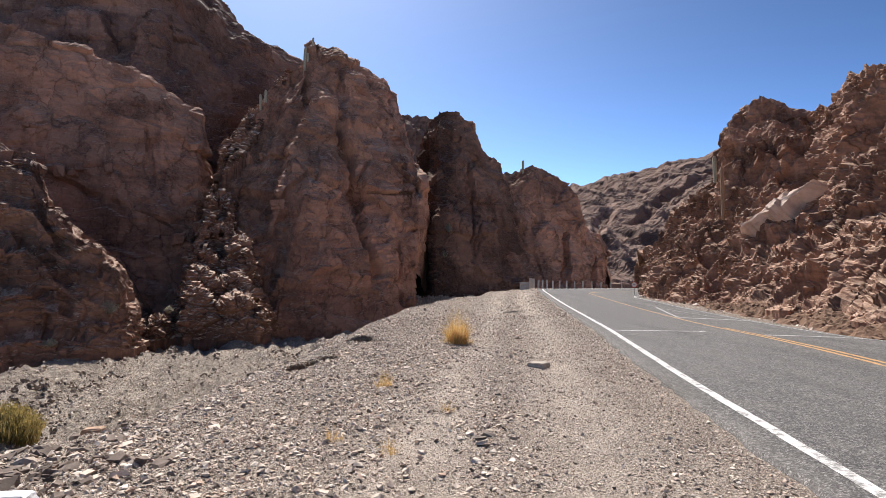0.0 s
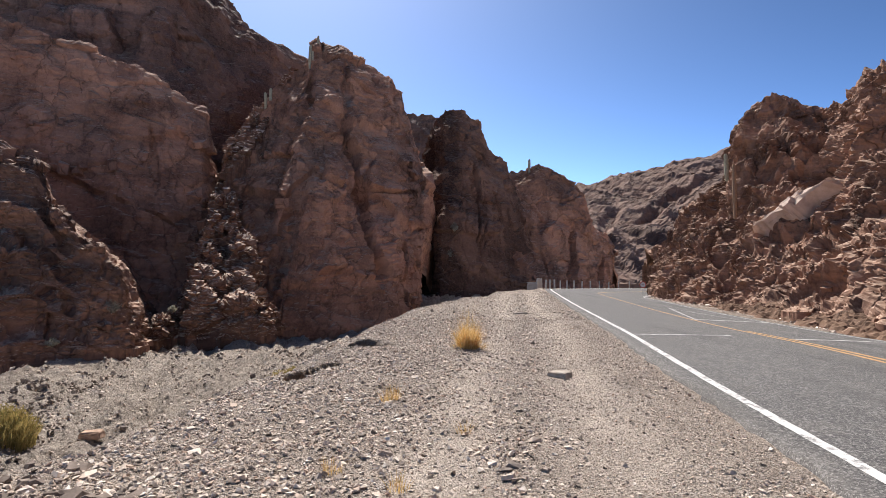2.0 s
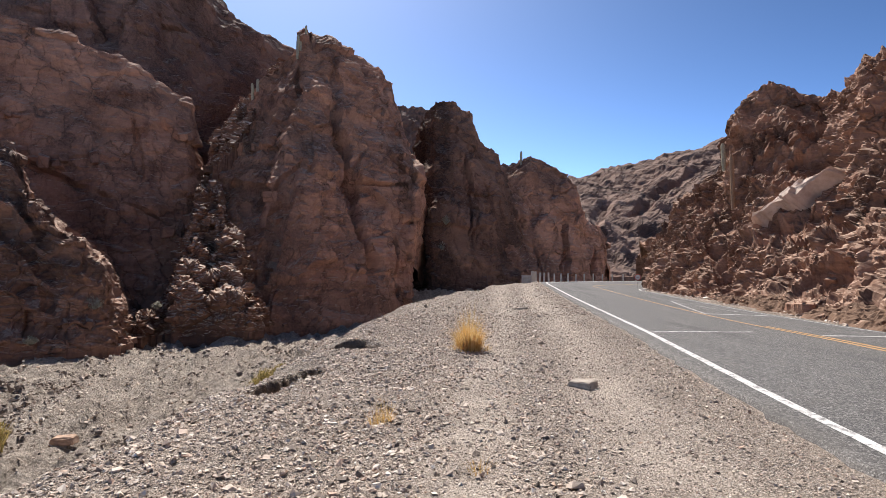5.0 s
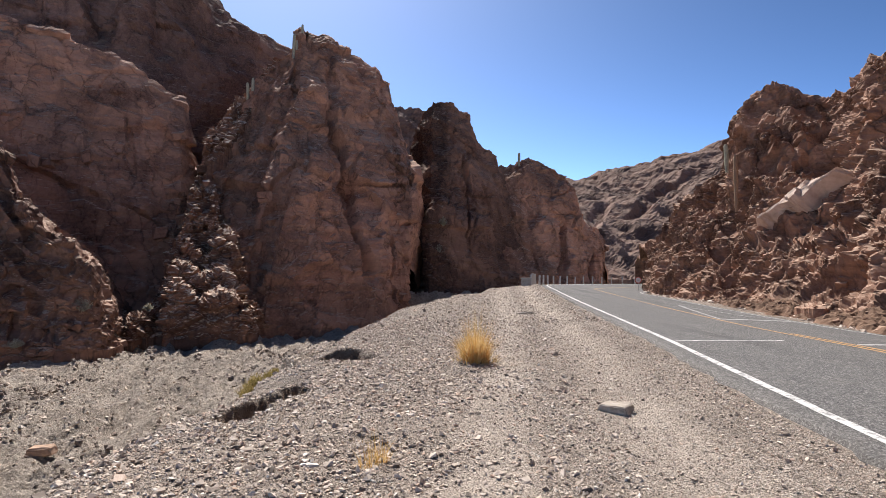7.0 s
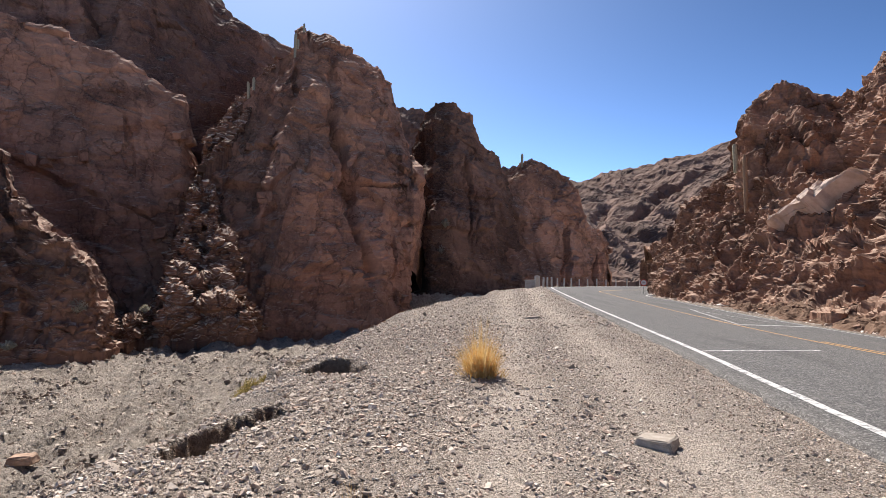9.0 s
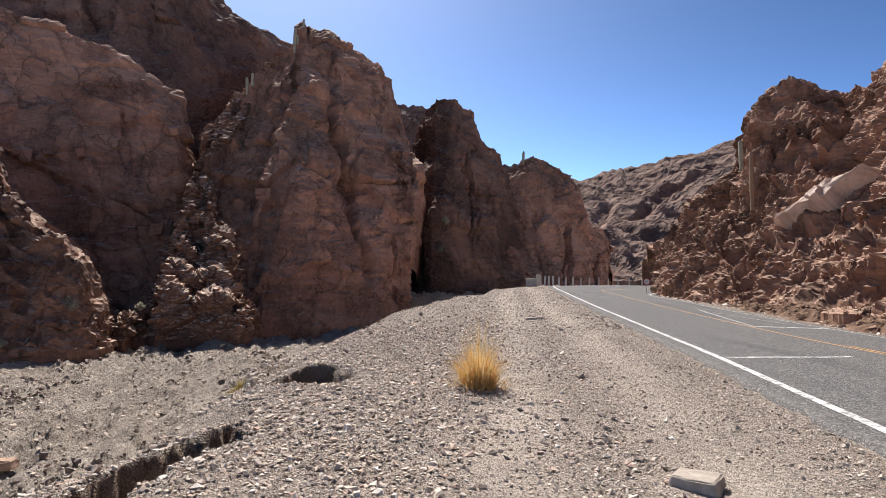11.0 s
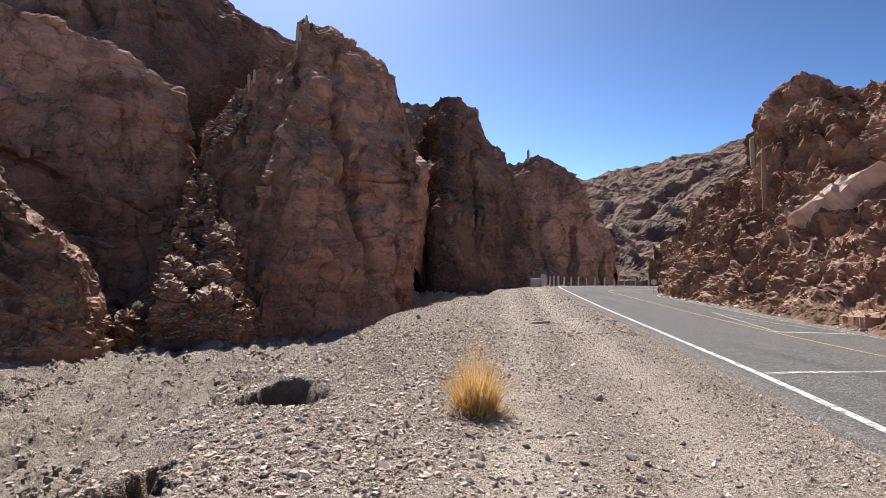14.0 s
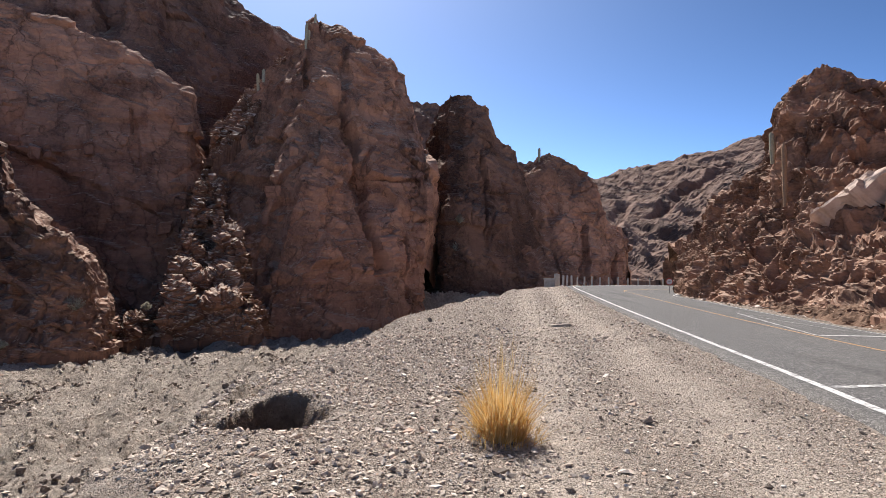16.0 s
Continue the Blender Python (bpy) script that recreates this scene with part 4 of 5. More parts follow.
def blades(name, count, spread, low, high, mat, lean=0.5, width=0.004, seed=1):
    """A tuft of thin, bent, tapering blades."""
    rng = np.random.default_rng(seed)
    a, r = rng.uniform(0, 2 * math.pi, count), spread * np.sqrt(rng.uniform(0, 1, count)) * 0.5
    tall = rng.uniform(low, high, count) * (1 - 0.35 * (r / (spread * 0.5)) ** 2)
    way = a + rng.normal(0, 0.5, count)
    tip = lean * tall * rng.uniform(0.15, 1.0, count) * (0.35 + r / (spread * 0.5))
    side = way + rng.uniform(0.8, 2.3, count)
    verts, faces = [], []
    k = np.array([0, 0.4, 0.75, 1.0])
    wide = np.array([1.0, 0.9, 0.6, 0.15]) * width
    for n in range(count):
        base = np.array([r[n] * math.cos(a[n]), r[n] * math.sin(a[n]), 0.0])
        mid = base + np.stack([tip[n] * k**1.7 * math.cos(way[n]), tip[n] * k**1.7 * math.sin(way[n]), tall[n] * k], 1)
        off = np.array([math.cos(side[n]), math.sin(side[n]), 0]) * wide[:, None]
        i = len(verts) * 8
        verts.append(np.stack([mid - off, mid + off], 1).reshape(-1, 3))
        faces += [(i + 2 * j, i + 2 * j + 1, i + 2 * j + 3, i + 2 * j + 2) for j in range(3)]
    return mesh_from(name, np.concatenate(verts), faces, mat)


def twigs(name, count, spread, tall, mat, seed, leaf=0.02, leaves=8, stretch=1.0):
    """A rounded scrub bush: fanned twigs set with many small leaves."""
    rng = np.random.default_rng(seed)
    verts, faces = [], []
    for n in range(count):
        a, out = rng.uniform(0, 2 * math.pi), rng.uniform(0.1, 1.0)
        end = np.array([math.cos(a) * out * spread, math.sin(a) * out * spread, tall * rng.uniform(0.55, 1.0) * (1 - 0.45 * out * out)])
        foot = np.array([math.cos(a), math.sin(a), 0]) * 0.15 * spread * out
        side = np.cross(end, (0.3, 0.2, 1.0))
        side = side / np.linalg.norm(side) * leaf * 0.16
        i = len(verts)
        verts += [foot - side, foot + side, end + side * 0.4, end - side * 0.4]
        faces.append((i, i + 1, i + 2, i + 3))
        for j in range(leaves):
            k = rng.uniform(0.35, 1.05)
            c = foot + (end - foot) * k + rng.normal(0, 0.06 * spread, 3)
            u, w = rng.normal(0, 1, 3), rng.normal(0, 1, 3) + (0, 0, 1.2 * stretch)
            u, w = u / np.linalg.norm(u) * leaf * 0.35, w / np.linalg.norm(w) * leaf * (0.7 + 0.8 * rng.uniform())
            i = len(verts)
            verts += [c - u, c + w * 0.5, c + u, c - w * 0.5]
            faces.append((i, i + 1, i + 2, i + 3))
    verts = np.array(verts)
    verts[:, 2] = np.maximum(verts[:, 2], -0.02)
    return mesh_from(name, verts, faces, mat)


def plant(name, x, y, z, label, category, pieces, group=""):
    root = tagged(new(name), label, category, group)
    root.matrix_world = pose(x, y, z)
    for piece, me in pieces:
        part(piece, me, root)
    return root


plant("grass_tuft", 0.30, 12.25, height_at(0.30, 12.25) - 0.01, "golden dry bunch grass growing from the gravel", "grass",
      [("tuft", blades("tuft", 950, 0.40, 0.10, 0.55, M_STRAW, 0.75, 0.0036, 2)), ("seed_head", blades("seed_head", 170, 0.34, 0.45, 1.0, M_STRAW, 0.34, 0.0022, 3)),
       ("litter", blades("litter", 260, 0.72, 0.06, 0.16, M_STRAW, 1.6, 0.003, 4))])
for x, y, n in ((-0.80, 7.5, 5), (-0.73, 7.65, 6), (-0.44, 4.85, 7), (-0.95, 5.1, 8), (0.05, 6.3, 9)):
    plant("dry_grass", x, y, height_at(x, y), "sparse withered grass wisps among the stones", "grass",
          [("tuft", blades("tuft", 45 if n > 6 else 70, 0.16, 0.05, 0.16 if n > 6 else 0.26, M_STRAW, 0.8, 0.0018, n))], "withered grass wisps")
plant("scrub_bush", -17.7, 24.0, height_at(-17.7, 24.0) - 0.15, "large yellow-green scrub bush on the dry river bed", "bush",
      [("crown", twigs("crown", 1000, 1.2, 1.75, M_SCRUB, 11, 0.09, 12, 2.0)), ("undergrowth", blades("undergrowth", 1500, 2.2, 0.7, 1.6, M_SCRUB, 0.5, 0.010, 12))])
plant("scrub_bush", -10.2, 35.8, height_at(-10.2, 35.8) - 0.05, "dull green scrub bush on the dry river bed below the bank", "bush",
      [("crown", twigs("crown", 460, 0.9, 1.5, M_SCRUB, 13, 0.08, 10, 2.0)), ("undergrowth", blades("undergrowth", 700, 1.7, 0.7, 1.45, M_SCRUB, 0.6, 0.008, 14))])
plant("scrub_bush", -10.9, 42.0, height_at(-10.9, 42.0) - 0.05, "small yellowish scrub on the dry river bed below the bank", "bush",
      [("crown", twigs("crown", 300, 0.75, 0.9, M_SCRUB, 15, 0.08, 9, 1.8)), ("undergrowth", blades("undergrowth", 420, 1.4, 0.4, 0.9, M_SCRUB, 0.6, 0.008, 16))])


def cactus_column(name, tall, r, seed, lean=0.03):
    rng = np.random.default_rng(seed)
    ribs, rows = 11, 14
    k = np.linspace(0, 1, rows)
    shape = r * (0.75 + 0.3 * np.sin(np.clip(k * 1.2, 0, 1) * 2.2)) * np.sqrt(np.clip(1 - ((k - 0.93) / 0.08).clip(0) ** 2, 0.02, 1))
    a = np.arange(2 * ribs) / (2 * ribs) * 2 * math.pi
    star = np.where(np.arange(2 * ribs) % 2, 0.80, 1.0)
    ring = np.stack([np.cos(a) * star, np.sin(a) * star], 1)
    bend = lean * tall * (k ** 2)
    turn = rng.uniform(0, 6.28)
    v = np.concatenate([np.c_[ring * shape[n] + [bend[n] * math.cos(turn), bend[n] * math.sin(turn)], np.full(2 * ribs, k[n] * tall)] for n in range(rows)])
    i = np.arange(2 * ribs)
    faces = np.concatenate([np.stack([n * 2 * ribs + i, n * 2 * ribs + (i + 1) % (2 * ribs), (n + 1) * 2 * ribs + (i + 1) % (2 * ribs), (n + 1) * 2 * ribs + i], 1) for n in range(rows - 1)])
    return mesh_from(name, v, faces, M_CACTUS, True)


def cactus(x, y, z, tall, r, label, seed, arms=(), dead=False):
    root = tagged(new("columnar_cactus"), label, "cactus")
    root.matrix_world = pose(x, y, z - 0.25)
    trunk = cactus_column("trunk", tall + 0.25, r, seed)
    if dead:
        trunk.materials[0] = M_SPINE
    part("trunk", trunk, root)
    for n, (up, out, size, way) in enumerate(arms):
        arm = part("arm", cactus_column("arm", size, r * 0.8, seed + n + 1, 0.0), root)
        arm.location = (out * math.cos(way), out * math.sin(way), up)


cactus(-30.95, 98.2, 28.4, 3.3, 0.24, "pale columnar cactus standing in the gully", 1)
cactus(-30.1, 98.0, 28.9, 3.5, 0.24, "pale columnar cactus standing in the gully", 2)
cactus(-24.75, 103.1, 37.7, 4.1, 0.26, "tall columnar cactus on the cliff crest", 3, ((1.6, 0.5, 1.7, 0.4),))
cactus(-24.0, 106.2, 42.9, 1.8, 0.20, "small columnar cactus on the highest rock", 4)
cactus(17.3, 125.6, 21.6, 4.0, 0.26, "columnar cactus on the rock fin", 5)
cactus(25.9, 55.2, 10.2, 2.3, 0.19, "columnar cactus on the shoulder of the cutting", 6)
cactus(24.8, 51.5, 6.3, 4.5, 0.17, "tall dead grey columnar cactus leaning on the rock tower", 7, (), True)
for x, y, z, r, h, n in ((-32.4, 56.6, -2.6, 1.0, 1.3, 21), (-33.6, 50.2, -4.9, 0.6, 0.7, 22), (-29.8, 63.7, -3.0, 0.5, 0.8, 23), (0.2, 103.9, 3.6, 1.1, 2.0, 24), (1.0, 104.5, 8.6, 0.8, 1.7, 25),
                        (-31.5, 60.2, -5.5, 0.5, 0.6, 26), (-27.6, 64.6, -5.6, 0.7, 0.6, 27)):
    plant("dry_shrub", x, y, z, "grey dry shrub clinging to the rock", "bush", [("crown", twigs("crown", 150, r, h, M_GREYSCRUB, n, 0.13, 7, 1.6))], "grey shrubs on the rocks")


def build_slab():
    """The pale bedding slab that lies bare across the cutting."""
    along = Vector((2.72, -4.7, 3.14)).normalized()
    up = Vector((-0.5, -0.35, 0.75))
    up = (up - along * up.dot(along)).normalized()
    n, m = 60, 22
    u, w = (a.ravel() for a in np.meshgrid(np.linspace(-1, 1, n), np.linspace(-1, 1, m), indexing="ij"))
    p = np.stack([u * 4.0, w * 2.6, 0 * u], 1)
    half = 0.85 * (1 - 0.65 * np.abs(u) ** 1.8) + 0.5 * fractal(np.stack([u * 2.5, np.sign(w) * 2, 0 * u], 1), 3, 301, 0.5)
    drop = smooth(0.72, 1.0, np.maximum(np.abs(w), np.abs(u) * 0.97))
    z = 0.04 * fractal(p / 0.7, 4, 303, 0.7) + 0.28 * facets(p / 2.6, 311)[0] - 1.7 * drop
    v = np.stack([u * 4.0 + 0.2 * fractal(p / 0.9, 3, 305), w * half, z], 1)
    me = mesh_from("rock_slab", v, grid_faces(n, m), M_SLAB)
    if me.polygons[n * m // 2].normal.z < 0:
        me.flip_normals()
    ob = new("rock_slab", me)
    ob.matrix_world = Matrix.Translation((25.85, 45.35, 6.65)) @ Matrix((along, up.cross(along), up)).transposed().to_4x4()
    tagged(ob, "bare pale sloping rock slab in the road cutting", "rock")


build_slab()

# ---- loose stones ----


def stone_shape(rng, n, size, flat_low=0.22, flat_high=0.6):
    """n angular stones: corners of jittered, tapered boxes, turned every way."""
    c = np.array([(x, y, z) for z in (-0.5, 0.5) for y in (-0.5, 0.5) for x in (-0.5, 0.5)])
    v = c[None] + rng.uniform(-0.32, 0.32, (n, 8, 3))
    v[:, 4:, :2] *= rng.uniform(0.45, 0.95, (n, 1, 1))
    dims = np.stack([size, size * rng.uniform(0.45, 0.95, n), size * rng.uniform(flat_low, flat_high, n)], 1)
    v = v * dims[:, None]
    a, t1, t2 = rng.uniform(0, 2 * math.pi, n), rng.normal(0, 0.2, n), rng.normal(0, 0.2, n)
    for i, j, ang in ((1, 2, t1), (0, 2, t2), (0, 1, a)):
        cs, sn = np.cos(ang)[:, None], np.sin(ang)[:, None]
        vi, vj = v[:, :, i].copy(), v[:, :, j].copy()
        v[:, :, i], v[:, :, j] = vi * cs - vj * sn, vi * sn + vj * cs
    return v, dims


STONE_FACES = np.array([(0, 2, 3), (0, 3, 1), (4, 5, 7), (4, 7, 6), (0, 1, 5), (0, 5, 4), (1, 3, 7), (1, 7, 5), (3, 2, 6), (3, 6, 7), (2, 0, 4), (2, 4, 6)])


def stones_mesh(name, places, size, seed, mat=M_STONES, flat_low=0.2, flat_high=0.55, sink=0.15):
    rng = np.random.default_rng(seed)
    n = len(size)
    v, dims = stone_shape(rng, n, size, flat_low, flat_high)
    v = v + places[:, None] + np.stack([0 * size, 0 * size, dims[:, 2] * (0.5 - sink)], 1)[:, None]
    f = STONE_FACES[None] + 8 * np.arange(n)[:, None, None]
    return mesh_from(name, v.reshape(-1, 3), f.reshape(-1, 3), mat)


CHIP_FACES = np.array([(0, 2, 4), (2, 1, 4), (1, 3, 4), (3, 0, 4), (2, 0, 5), (1, 2, 5), (3, 1, 5), (0, 3, 5)])


def chips_mesh(name, places, size, seed, mat=M_STONES):
    """Small flat chips of rock, eight faces each."""
    g = np.random.default_rng(seed)
    n = len(size)
    c = np.array([(0.5, 0, 0), (-0.5, 0, 0), (0, 0.5, 0), (0, -0.5, 0), (0, 0, 0.5), (0, 0, -0.5)])
    v = c[None] + g.uniform(-0.16, 0.16, (n, 6, 3))
    v[:, 4, :2] += g.uniform(-0.3, 0.3, (n, 2))
    v = v * np.stack([size, size * g.uniform(0.5, 0.95, n), size * g.uniform(0.28, 0.75, n)], 1)[:, None]
    for i, j, ang in ((1, 2, g.normal(0, 0.3, n)), (0, 2, g.normal(0, 0.3, n)), (0, 1, g.uniform(0, 6.283, n))):
        cs, sn = np.cos(ang)[:, None], np.sin(ang)[:, None]
        vi, vj = v[:, :, i].copy(), v[:, :, j].copy()
        v[:, :, i], v[:, :, j] = vi * cs - vj * sn, vi * sn + vj * cs
    v = v + places[:, None] + np.stack([0 * size, 0 * size, size * 0.14], 1)[:, None]
    return mesh_from(name, v.reshape(-1, 3), (CHIP_FACES[None] + 6 * np.arange(n)[:, None, None]).reshape(-1, 3), mat)


def strewn(n, x0, x1, y0, y1, seed, power=1.0):
    rng = np.random.default_rng(seed)
    y = y0 + (y1 - y0) * rng.uniform(0, 1, n) ** power
    x = rng.uniform(x0, x1, n)
    z, bed, wear = ground_height(x, y)
    clear = cut_depth(x, y) < 0.02
    x, y, z, bed, wear = (a[clear] for a in (x, y, z, bed, wear))
    return np.stack([x, y, z], 1), bed, wear, np.interp(y, TRACK[:, 1], TRACK[:, 0]) - x


def stuff(name, me, label, parent=None):
    ob = new(name, me)
    ob.parent = parent
    return tagged(ob, label, "" if parent else "stones", kind="stuff")


rng = np.random.default_rng(5)
p, bed, wear, off = strewn(142000, -5.5, 4.0, 1.4, 19, 21, 1.35)
clump = value_noise(p / 1.1, 22) + 0.6 * value_noise(p / 0.35, 23)
keep = (off > 0.42) & (rng.uniform(0, 1, len(p)) > 0.6 * wear + 0.15 * (off < 1.0)) & (clump > rng.uniform(-1.6, 0.2, len(p)))
size = np.exp(rng.normal(math.log(0.027), 0.48, len(p))).clip(0.011, 0.085) * (0.68 + 0.32 * smooth(1.6, 3.2, off))
stuff("gravel_chips", chips_mesh("gravel_chips", p[keep], size[keep], 24), "loose angular chips of tan and grey rock strewn over the verge")
p, bed, wear, off = strewn(20000, -5.5, 2.6, -9, 1.5, 27, 0.4)
keep = (off > 0.42) & (rng.uniform(0, 1, len(p)) > 0.85 * wear)
stuff("gravel_chips", chips_mesh("gravel_chips", p[keep], np.exp(rng.normal(math.log(0.03), 0.42, keep.sum())).clip(0.012, 0.09), 28), "loose angular chips of tan and grey rock strewn over the verge")
p, bed, wear, off = strewn(4200, -6.5, 3.8, 1.6, 20, 25, 1.2)
keep = (off > 0.7) & (rng.uniform(0, 1, len(p)) > 0.8 * wear + 0.02 * p[:, 1] + 0.7 * (1 - smooth(1.5, 3.4, off)))
size = np.exp(rng.normal(math.log(0.042), 0.36, len(p))).clip(0.022, 0.10)
stuff("verge_stones", stones_mesh("verge_stones", p[keep], size[keep], 26), "hand-sized flat stones scattered over the verge")
p, bed, wear, off = strewn(16000, -6, 9, 18, 52, 31, 1.5)
keep = (off > 0.5) & (rng.uniform(0, 1, len(p)) > 0.6 * wear) & (bed < 0.9)
size = np.exp(rng.normal(math.log(0.045), 0.45, len(p))).clip(0.02, 0.2)
stuff("far_verge_stones", chips_mesh("far_verge_stones", p[keep], size[keep], 32), "scattered pale stones along the far verge")
p, bed, wear, off = strewn(46000, -46, -3, 8, 72, 41, 1.15)
clump = value_noise(np.stack([(p[:, 0] + 0.35 * p[:, 1]) / 1.5, (p[:, 1] - 0.35 * p[:, 0]) / 8, 0 * bed], 1), 42) + 0.6 * value_noise(p / 1.0, 43)
keep = (bed > 0.85) & (clump > rng.uniform(-1.3, 0.9, len(p)))
size = np.exp(rng.normal(math.log(0.11), 0.6, len(p))).clip(0.04, 0.03 + 0.008 * p[:, 1])
stuff("river_stones", chips_mesh("river_stones", p[keep], size[keep], 44, M_COBBLE), "grey cobbles and blocks on the dry river bed")

p, bed, wear, off = strewn(34000, -13, -2.0, 5, 27, 45, 1.2)
keep = (bed > 0.15) & (value_noise(p / 1.2, 46) > rng.uniform(-1.3, 0.5, len(p)))
size = np.exp(rng.normal(math.log(0.05), 0.5, len(p))).clip(0.025, 0.03 + 0.006 * p[:, 1])
stuff("bank_stones", chips_mesh("bank_stones", p[keep], size[keep], 47, M_COBBLE), "grey and tan stones strewn down the river bank")

p, bed, wear, off = strewn(30000, -40, -2.4, 6, 62, 48, 1.2)
lines = value_noise(np.stack([(p[:, 0] + 0.35 * p[:, 1]) / 2.2, (p[:, 1] - 0.35 * p[:, 0]) / 10, 0 * bed], 1), 49) + 0.7 * value_noise(p / 1.6, 50)
keep = (bed > 0.1) & (lines > 0.30 + 0.5 * rng.uniform(0, 1, len(p)))
size = np.exp(rng.normal(math.log(0.13), 0.5, len(p))).clip(0.05, 0.03 + 0.0095 * p[:, 1])
stuff("bed_blocks", stones_mesh("bed_blocks", p[keep], size[keep], 58, M_BLOCK, 0.3, 0.75), "angular blocks toned dark for shade, lying in lines over the river bed and its bank")


def ledge_stones(cliff_name, count, low, high, seed, label, mat, steep=0.72):
    """Broken stone lying on the flatter places of a rock face."""
    me = bpy.data.objects[cliff_name].data
    n = len(me.polygons)
    c, nn = np.empty(3 * n, np.float32), np.empty(3 * n, np.float32)
    me.polygons.foreach_get("center", c)
    me.polygons.foreach_get("normal", nn)
    c, nn = c.reshape(-1, 3).astype(float), nn.reshape(-1, 3)
    some = np.flatnonzero(nn[:, 2] > steep)
    g = np.random.default_rng(seed)
    some = g.choice(some, min(count, len(some)), False)
    size = np.exp(g.uniform(math.log(low), math.log(high), len(some)))
    stuff("rubble", stones_mesh("rubble", c[some], size, seed + 1, mat), label, bpy.data.objects[cliff_name])


ledge_stones("scree_slope", 900, 0.12, 0.7, 51, "pale broken blocks lying on the rubble slope", M_SCREE)
ledge_stones("upper_scree", 500, 0.15, 0.8, 53, "pale broken blocks lodged in the gully", M_SCREE)
ledge_stones("roadside_cliff", 3500, 0.06, 0.32, 55, "broken brown rubble lying on the ledges of the cutting", M_ROADCUT)



def rock_blocks(cliff_name, count, low, high, seed, mat):
    """Single blocks that stand proud of a rock face."""
    owner = bpy.data.objects[cliff_name]
    me = owner.data
    n = len(me.polygons)
    c, nn = np.empty(3 * n, np.float32), np.empty(3 * n, np.float32)
    me.polygons.foreach_get("center", c)
    me.polygons.foreach_get("normal", nn)
    c, nn = c.reshape(-1, 3).astype(float), nn.reshape(-1, 3)
    g = np.random.default_rng(seed)
    some = g.choice(np.flatnonzero((nn[:, 2] > 0.25) & (nn[:, 2] < 0.93)), count, False)
    kinds = []
    for k in range(5):
        bm = bmesh.new()
        bmesh.ops.create_cube(bm, size=1.0)
        for vert in bm.verts:
            vert.co = vert.co + Vector(g.uniform(-0.2, 0.2, 3))
        bmesh.ops.bevel(bm, geom=list(bm.edges), offset=0.07, segments=1, affect="EDGES")
        for vert in bm.verts:
            vert.co += Vector(g.uniform(-0.04, 0.04, 3))
        kinds.append(from_bmesh("rock_block", bm, mat))
    for k, i in enumerate(some):
        size = float(np.exp(g.uniform(math.log(low), math.log(high))))
        ob = new("rock_block", kinds[k % 5])
        ob.parent = owner
        ob.matrix_world = Matrix.LocRotScale(Vector(c[i]) - Vector(nn[i]) * size * 0.3, Euler(g.uniform(-0.4, 0.4, 3) + (0, 0, g.uniform(0, 6))), (size, size * g.uniform(0.6, 1.0), size * g.uniform(0.5, 0.9)))


rock_blocks("left_rock_buttress", 60, 0.4, 1.3, 81, M_BUTTRESS)
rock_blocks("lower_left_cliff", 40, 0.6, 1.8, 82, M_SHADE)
rock_blocks("upper_left_cliff", 30, 0.8, 2.2, 83, M_UPPER)
rock_blocks("tall_sandstone_cliff", 50, 0.6, 1.8, 84, M_TALL)
rock_blocks("dark_rock_fin", 30, 0.5, 1.6, 85, M_FIN)
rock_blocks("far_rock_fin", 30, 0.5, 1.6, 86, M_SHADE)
rock_blocks("far_hillside", 60, 1.0, 3.5, 87, M_HILL)
rock_blocks("scree_slope", 90, 0.35, 1.1, 88, M_SCREE)
rock_blocks("upper_scree", 25, 0.4, 1.1, 89, M_SCREE)
rock_blocks("debris_apron", 120, 0.10, 0.35, 91, M_ROADCUT)
rock_blocks("roadside_cliff", 90, 0.2, 0.6, 90, M_ROADCUT)

y = rng.uniform(4, 69, 1500)
x = np.interp(y, FOOT_Y, FOOT_X) - np.abs(rng.normal(0, 0.45, len(y))) + 0.35
z = ground_height(x, y)[0]
size = np.exp(rng.normal(math.log(0.09), 0.6, len(y))).clip(0.03, 0.4)
stuff("talus_stones", stones_mesh("talus_stones", np.stack([x, y, z], 1), size, 57), "fallen rubble along the foot of the road cutting")


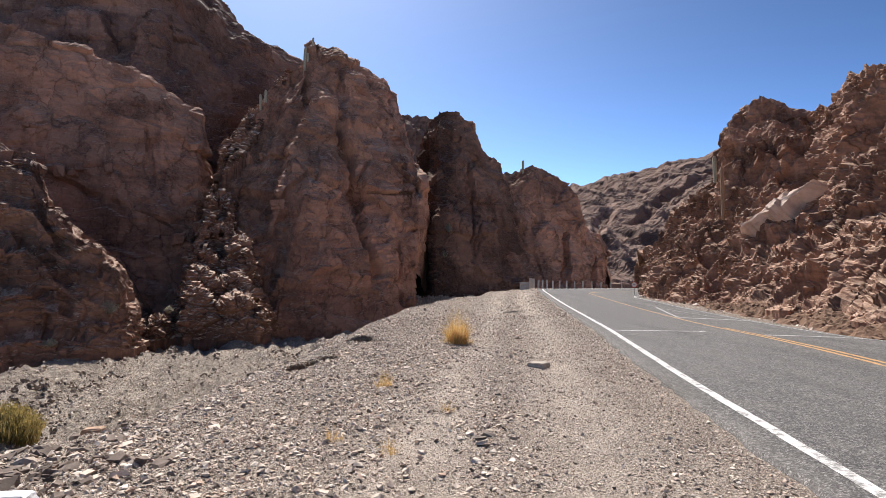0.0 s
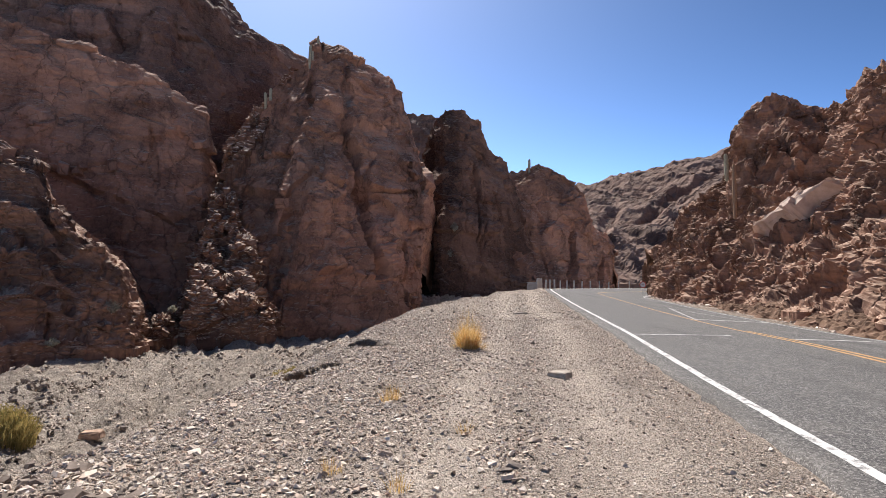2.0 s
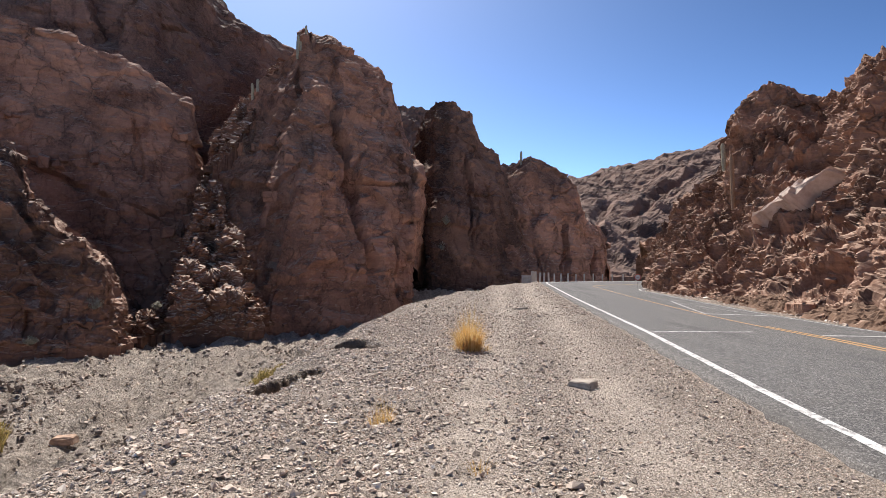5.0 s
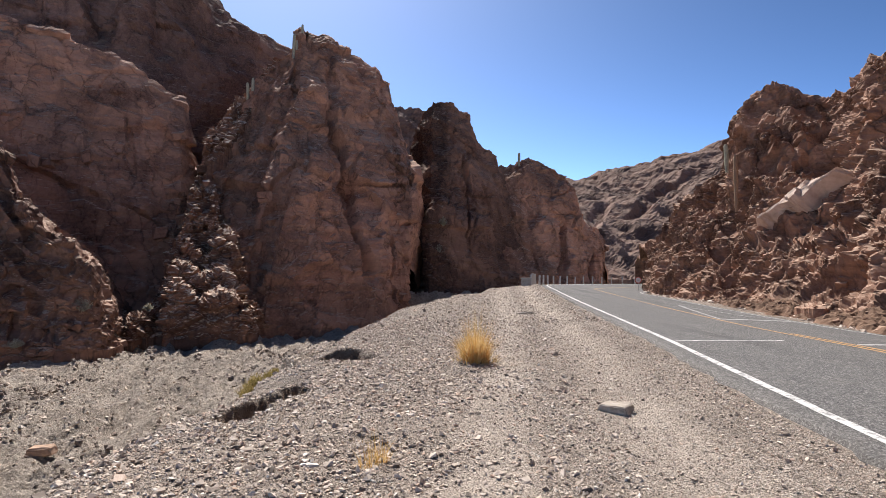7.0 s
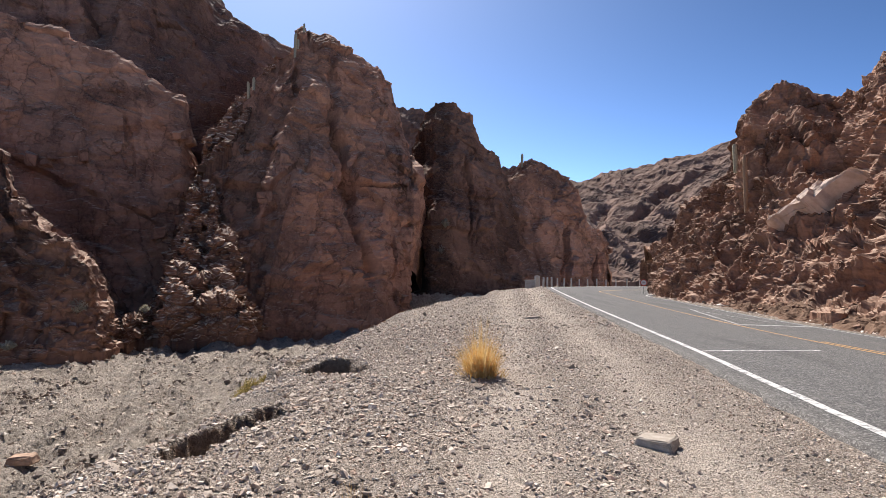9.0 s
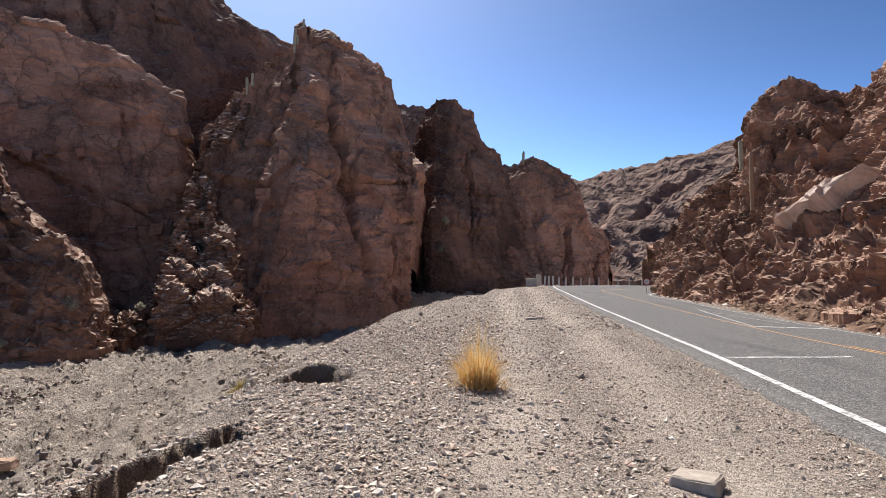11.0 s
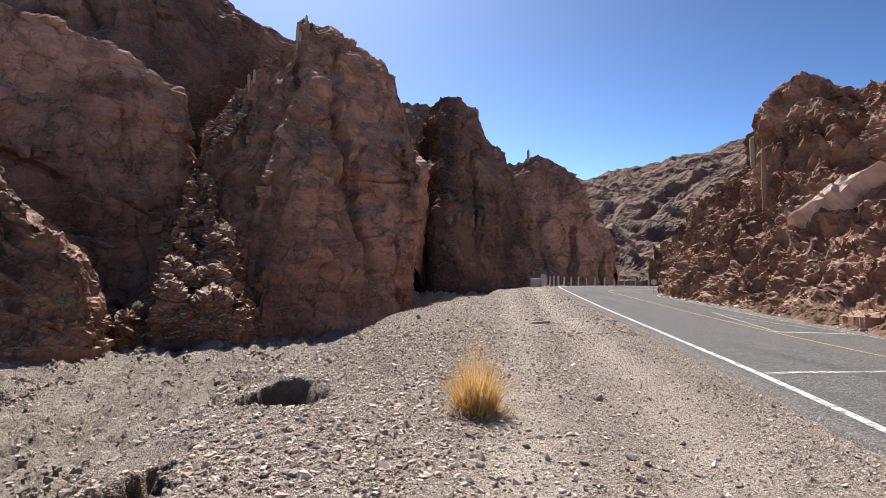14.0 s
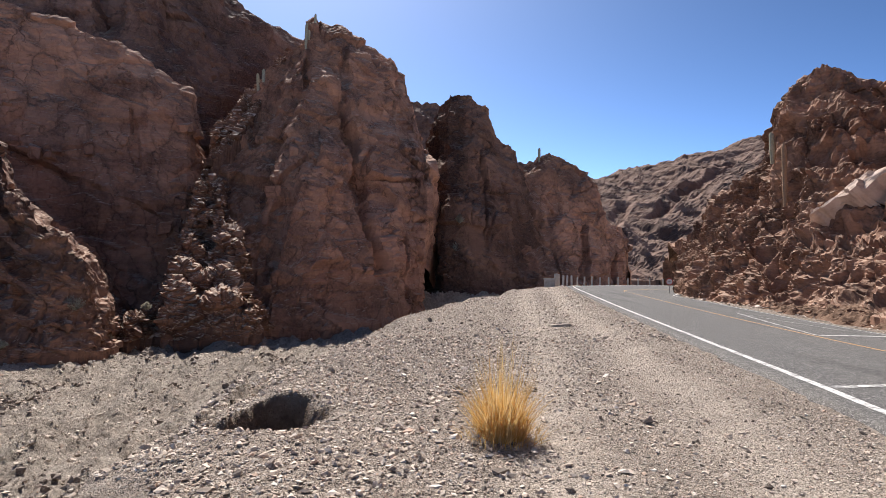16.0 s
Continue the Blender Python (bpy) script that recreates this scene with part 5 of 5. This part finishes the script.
def single_stone(name, x, y, size, seed, mat, label, category="stone", flat=(0.3, 0.5), turn=0.0, cuts=2):
    """One larger stone with chipped, bevelled edges."""
    g = np.random.default_rng(seed)
    bm = bmesh.new()
    bmesh.ops.create_cube(bm, size=1.0)
    for vert in bm.verts:
        k = 0.8 if vert.co.z > 0 else 1.0
        vert.co = Vector((vert.co.x * size[0] * k, vert.co.y * size[1] * k, (vert.co.z + 0.5) * size[2])) + Vector(g.uniform(-0.12, 0.12, 3)) * min(size)
    bmesh.ops.bevel(bm, geom=list(bm.edges), offset=min(size) * 0.16, segments=1, affect="EDGES")
    bmesh.ops.subdivide_edges(bm, edges=list(bm.edges), cuts=cuts, use_grid_fill=True)
    for vert in bm.verts:
        vert.co += Vector(g.uniform(-1, 1, 3)) * min(size) * 0.035
    ob = new(name, from_bmesh(name, bm, mat))
    ob.matrix_world = pose(x, y, height_at(x, y) - 0.12 * size[2], g.uniform(-3, 3), g.uniform(-3, 3), turn)
    return tagged(ob, label, category)


single_stone("flat_stone", 1.47, 9.05, (0.33, 0.25, 0.085), 61, M_PALE, "flat pale angular stone lying on the gravel", turn=-38)
single_stone("white_stone", -2.86, 3.9, (0.30, 0.22, 0.10), 62, M_WHITESTONE, "flat bright white stone among the rubble", turn=12)
single_stone("orange_boulder", -15.4, 26.0, (1.0, 0.6, 0.34), 63, M_REDBOULDER, "orange boulder on the grey river bed", "boulder", turn=10)
single_stone("flat_slab", 2.42, 21.2, (0.55, 0.25, 0.07), 64, M_PALE, "thin pale slab lying on the verge", turn=5)

# Single stones that can be told apart on the near verge.
shapes = []
g = np.random.default_rng(71)
for n in range(10):
    v, dims = stone_shape(g, 1, np.array([1.0]), 0.2, 0.45)
    shapes.append((mesh_from("stone", v[0] + [0, 0, dims[0, 2] * 0.35], STONE_FACES, M_STONE), dims[0, 2]))


dark_shapes = []
for me, tall in shapes:
    dark = me.copy()
    dark.materials[0] = M_RUBBLE
    dark_shapes.append((dark, tall))


def lay_stone(x, y, size, n, kinds=shapes):
    ob = new("stone", kinds[n % len(kinds)][0])
    ob.parent = ground
    ob.matrix_world = Matrix.LocRotScale((x, y, height_at(x, y)), Euler((0, 0, g.uniform(0, 6.28))), (size, size, size))


count = 0
while count < 150:
    y = 3.0 + 11 * g.uniform() ** 1.2
    x = g.uniform(-3.2, 2.6)
    if np.interp(y, TRACK[:, 1], TRACK[:, 0]) - x > 0.9 + 2.2 * g.uniform():
        lay_stone(x, y, float(np.exp(g.normal(math.log(0.047), 0.35))), count)
        count += 1
for n in range(150):
    x, y = -3.15 + g.normal(0, 0.45), 4.6 + g.normal(0, 0.36)
    lay_stone(x, y, float(np.exp(g.normal(math.log(0.085), 0.38))), n, shapes if n % 4 == 0 else dark_shapes)
